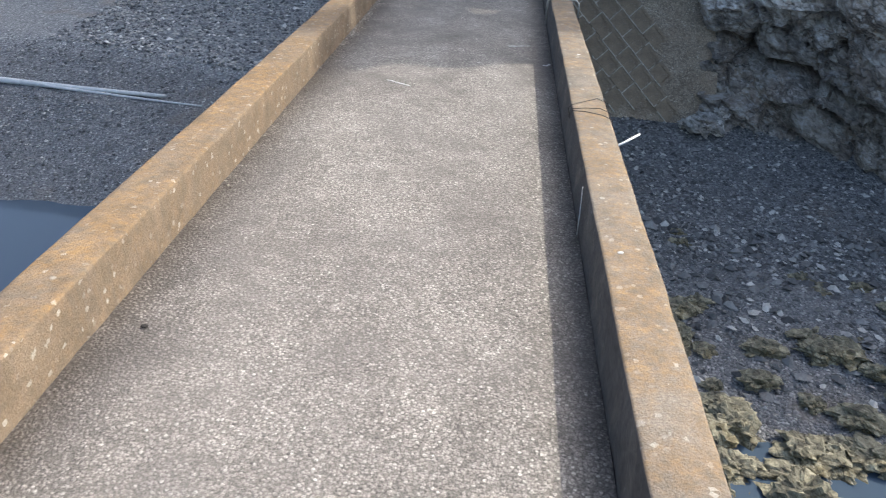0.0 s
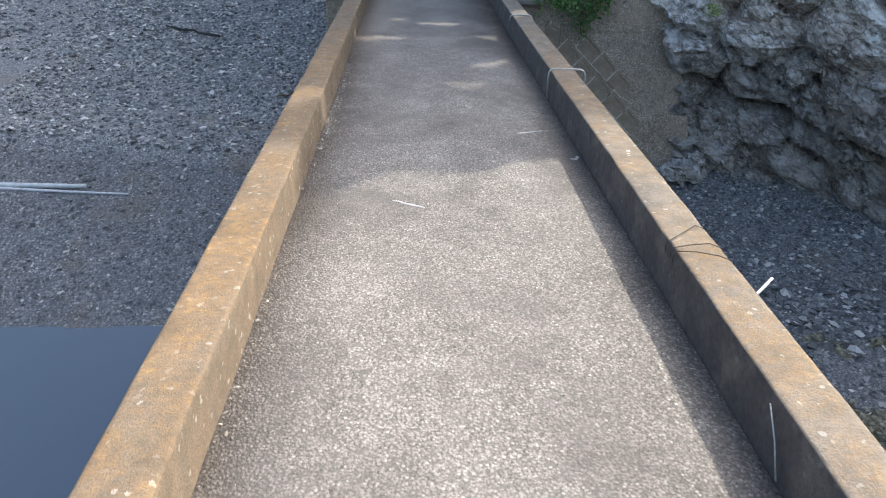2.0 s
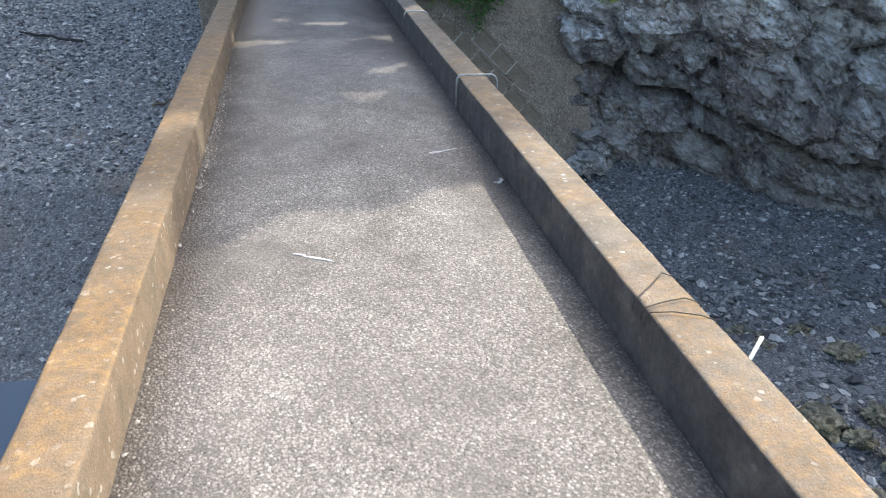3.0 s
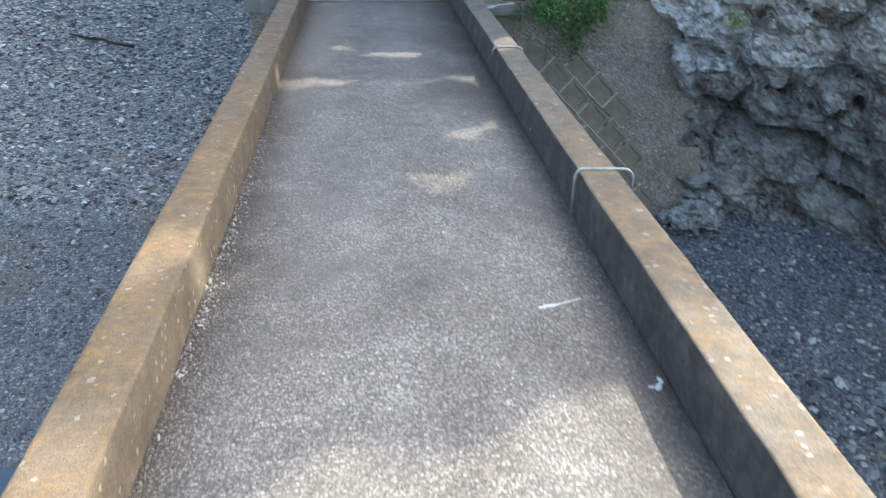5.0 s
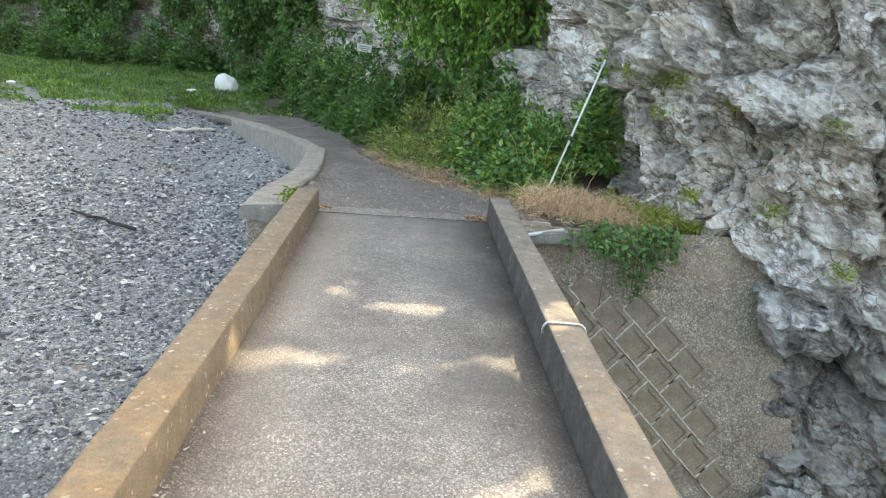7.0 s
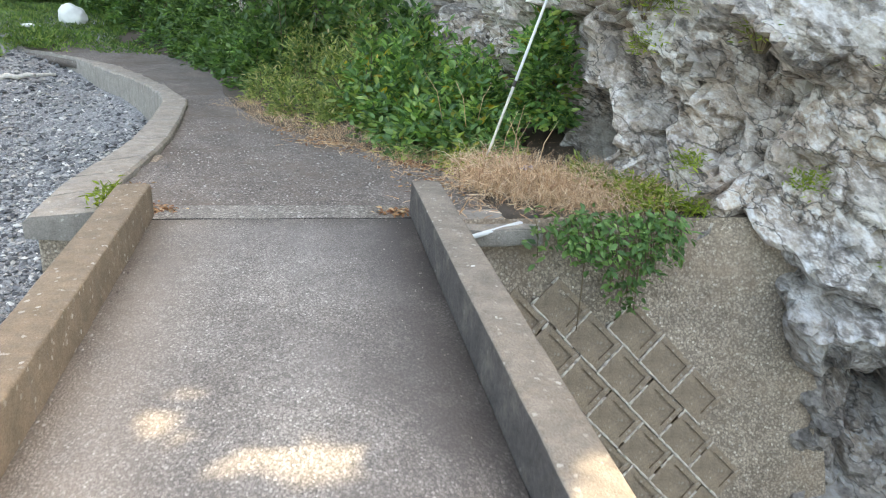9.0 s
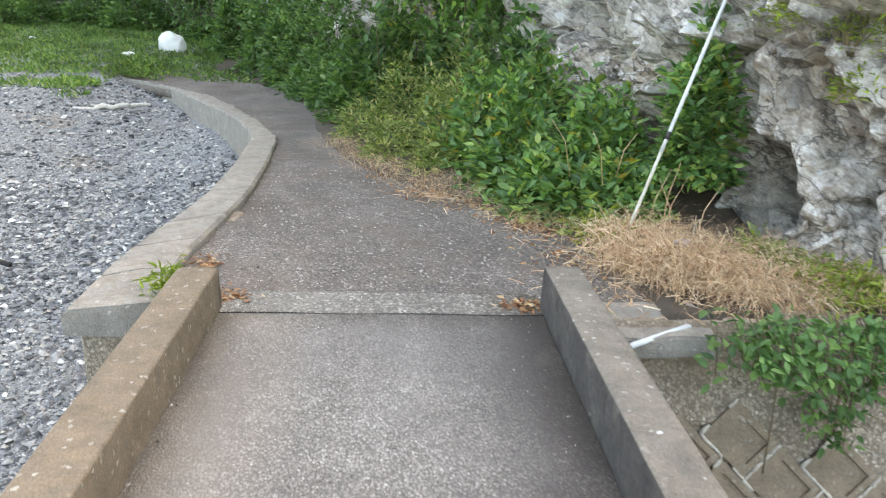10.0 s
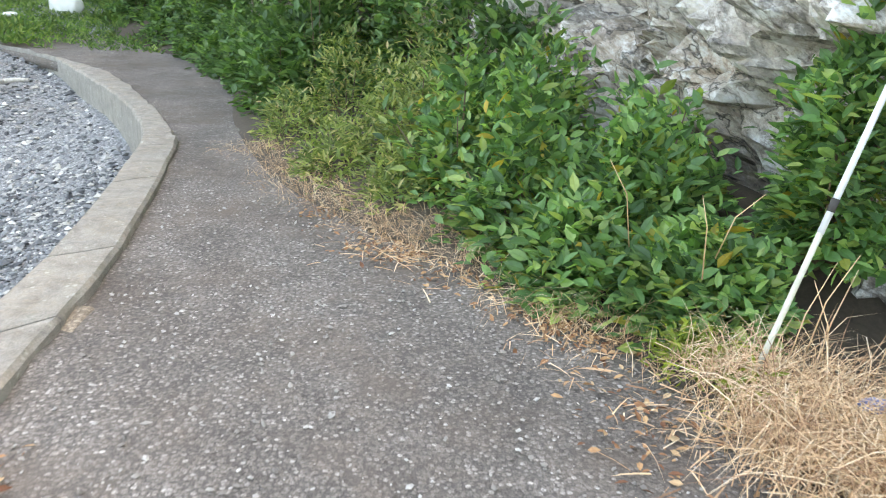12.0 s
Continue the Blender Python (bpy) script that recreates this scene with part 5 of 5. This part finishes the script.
def branch(name, a, b, radius, material, label, twigs, seed):
    r = np.random.default_rng(seed)
    a, b = np.array(a), np.array(b)
    us = np.linspace(0, 1, 9)
    main = [tuple(a * (1 - u) + b * u + np.array([0, 0, 0.03 * math.sin(3.1 * u)]) + r.normal(0, 0.018, 3)) for u in us]
    ob = thing(name, (0, 0, 0), label, "driftwood")
    part("limb", mesh_data("limb", *tube(main, [radius * (1 - 0.55 * u) for u in us], 8), material, True), None, ob)
    for k in range(twigs):
        p = np.array(main[2 + 2 * k])
        q = p + np.array([r.normal(0, 0.16), r.normal(0, 0.16), 0.05])
        part("twig", mesh_data("twig", *tube([tuple(p), tuple((p + q) / 2), tuple(q)], [radius * 0.5, radius * 0.35, radius * 0.15], 6), material, True), None, ob)
    return ob


branch("black_branch", (-3.85, 4.42, -1.4), (-5.35, 5.2, -1.33), 0.028, M_BLACK, "charred black branch lying on the shingle", 2, 3)
branch("drift_log", (-5.5, 10.6, -0.84), (-4.3, 10.85, -0.72), 0.06, M_WOOD, "bleached grey driftwood log on the shingle", 3, 4)
branch("brown_branch", (-2.5, 2.2, -2.0), (-2.0, 2.6, -1.98), 0.018, M_STEM, "thin brown twig caught beside the bridge", 3, 6)

bm = bmesh.new()
bmesh.ops.create_icosphere(bm, subdivisions=4, radius=1)
for v in bm.verts:
    p = v.co.copy()
    d = 1 + 0.12 * fbm(p * 1.6, 4) + 0.05 * noise.noise(p * 6)
    v.co = Vector((p.x * 0.34, p.y * 0.26, max(p.z, -0.7) * 0.34 * (1 - 0.35 * p.x))) * d
sack = part("white_sack", bm, M_SACK)
sack.data.shade_smooth()
sack.location = (-5.38, 16.6, -0.17)
tagged(sack, "bulging white sack dumped in the far grass", "sack")
board = thing("sign_board", (-1.04, 9.95, 1.26), "small white notice board fixed to the cliff", "sign")
bm = bmesh.new()
bmesh.ops.create_cube(bm, size=1, matrix=pose(0, 0, 0, 0, 4, 12) @ Matrix.Diagonal((0.3, 0.02, 0.15, 1)))
bmesh.ops.bevel(bm, geom=bm.edges[:], offset=0.004, segments=1, affect="EDGES")
panel = part("panel", bm, M_SIGN, board)
for zz, w in ((0.03, 0.2), (-0.01, 0.22), (-0.045, 0.14)):
    bm = bmesh.new()
    bmesh.ops.create_cube(bm, size=1, matrix=pose(0, 0, 0, 0, 4, 12) @ Matrix.Translation((0, -0.012, zz)) @ Matrix.Diagonal((w, 0.004, 0.016, 1)))
    part("text_bar", bm, M_INK, panel)
part("bracket", mesh_data("bracket", *tube([(0, 0.01, 0), (0.3, 0.6, 0.0)], 0.012, 6), M_WIRE, True), None, board)
bm = bmesh.new()
bmesh.ops.create_cube(bm, size=1, matrix=Matrix.Diagonal((0.9, 0.5, 0.42, 1)))
bmesh.ops.bevel(bm, geom=bm.edges[:], offset=0.12, segments=3, affect="EDGES")
bmesh.ops.subdivide_edges(bm, edges=bm.edges[:], cuts=2, use_grid_fill=True)
for v in bm.verts:
    v.co *= 1 + 0.12 * fbm(v.co * 3, 3)
crate = part("orange_tub", bm, M_RUSTBOX)
crate.location = (-13.55, 18.3, -0.2)
tagged(crate, "rusty orange tub lying in the far grass", "tub")
for x, y, s_ in ((-9.05, 17.4, 0.06), (-6.0, 15.2, 0.1), (-5.5, 13.9, 0.07), (-10.5, 14.6, 0.09)):
    bm = bmesh.new()
    bmesh.ops.create_icosphere(bm, subdivisions=2, radius=s_)
    for v in bm.verts:
        v.co = Vector((v.co.x * 1.4, v.co.y, v.co.z * 0.5)) * (1 + 0.25 * noise.noise(v.co * 20))
    ob = part("litter_scrap", bm, M_SACK)
    ob.location = (x, y, float(ground_z(np.array(x), np.array(y))) + s_ * 0.9)
    tagged(ob, "small crumpled white plastic scrap in the grass", "litter", "litter in the grass")
bm = bmesh.new()
bmesh.ops.create_icosphere(bm, subdivisions=3, radius=0.035)
for v in bm.verts:
    v.co = Vector((v.co.x * 1.5, v.co.y, v.co.z * 0.6)) * (1 + 0.3 * noise.noise(v.co * 50))
scrap = part("litter_scrap", bm, M_BLUE)
scrap.location = (1.62, 0.72, 0.13)
tagged(scrap, "pale blue plastic scrap caught in the dry grass", "litter")

# bleached dead stalks among the bushes and round the pole
for i, (x, y, z, dx, dy, ln) in enumerate([(1.3, 1.3, 0.3, -0.1, -0.1, 0.35), (1.42, 1.45, 0.32, 0.05, -0.12, 0.3), (1.5, 1.02, 0.02, 0.1, 0.02, 0.45), (1.58, 0.98, 0.02, 0.14, 0.1, 0.4), (1.66, 1.0, 0.02, -0.08, 0.05, 0.38), (1.75, 0.92, 0.02, 0.12, 0.02, 0.4), (1.2, 1.75, 0.25, -0.15, -0.1, 0.4), (1.62, 1.1, 0.02, 0.02, -0.1, 0.5)]):
    bar("dead_stalk", [(x, y, z), (x + dx * 0.4, y + dy * 0.4, z + ln * 0.6), (x + dx * 1.2, y + dy * 1.2, z + ln)], [0.003, 0.0025, 0.0012], M_STRAW, "bleached dead stalk standing among the bushes", "stalk", 6, "dead stalks")
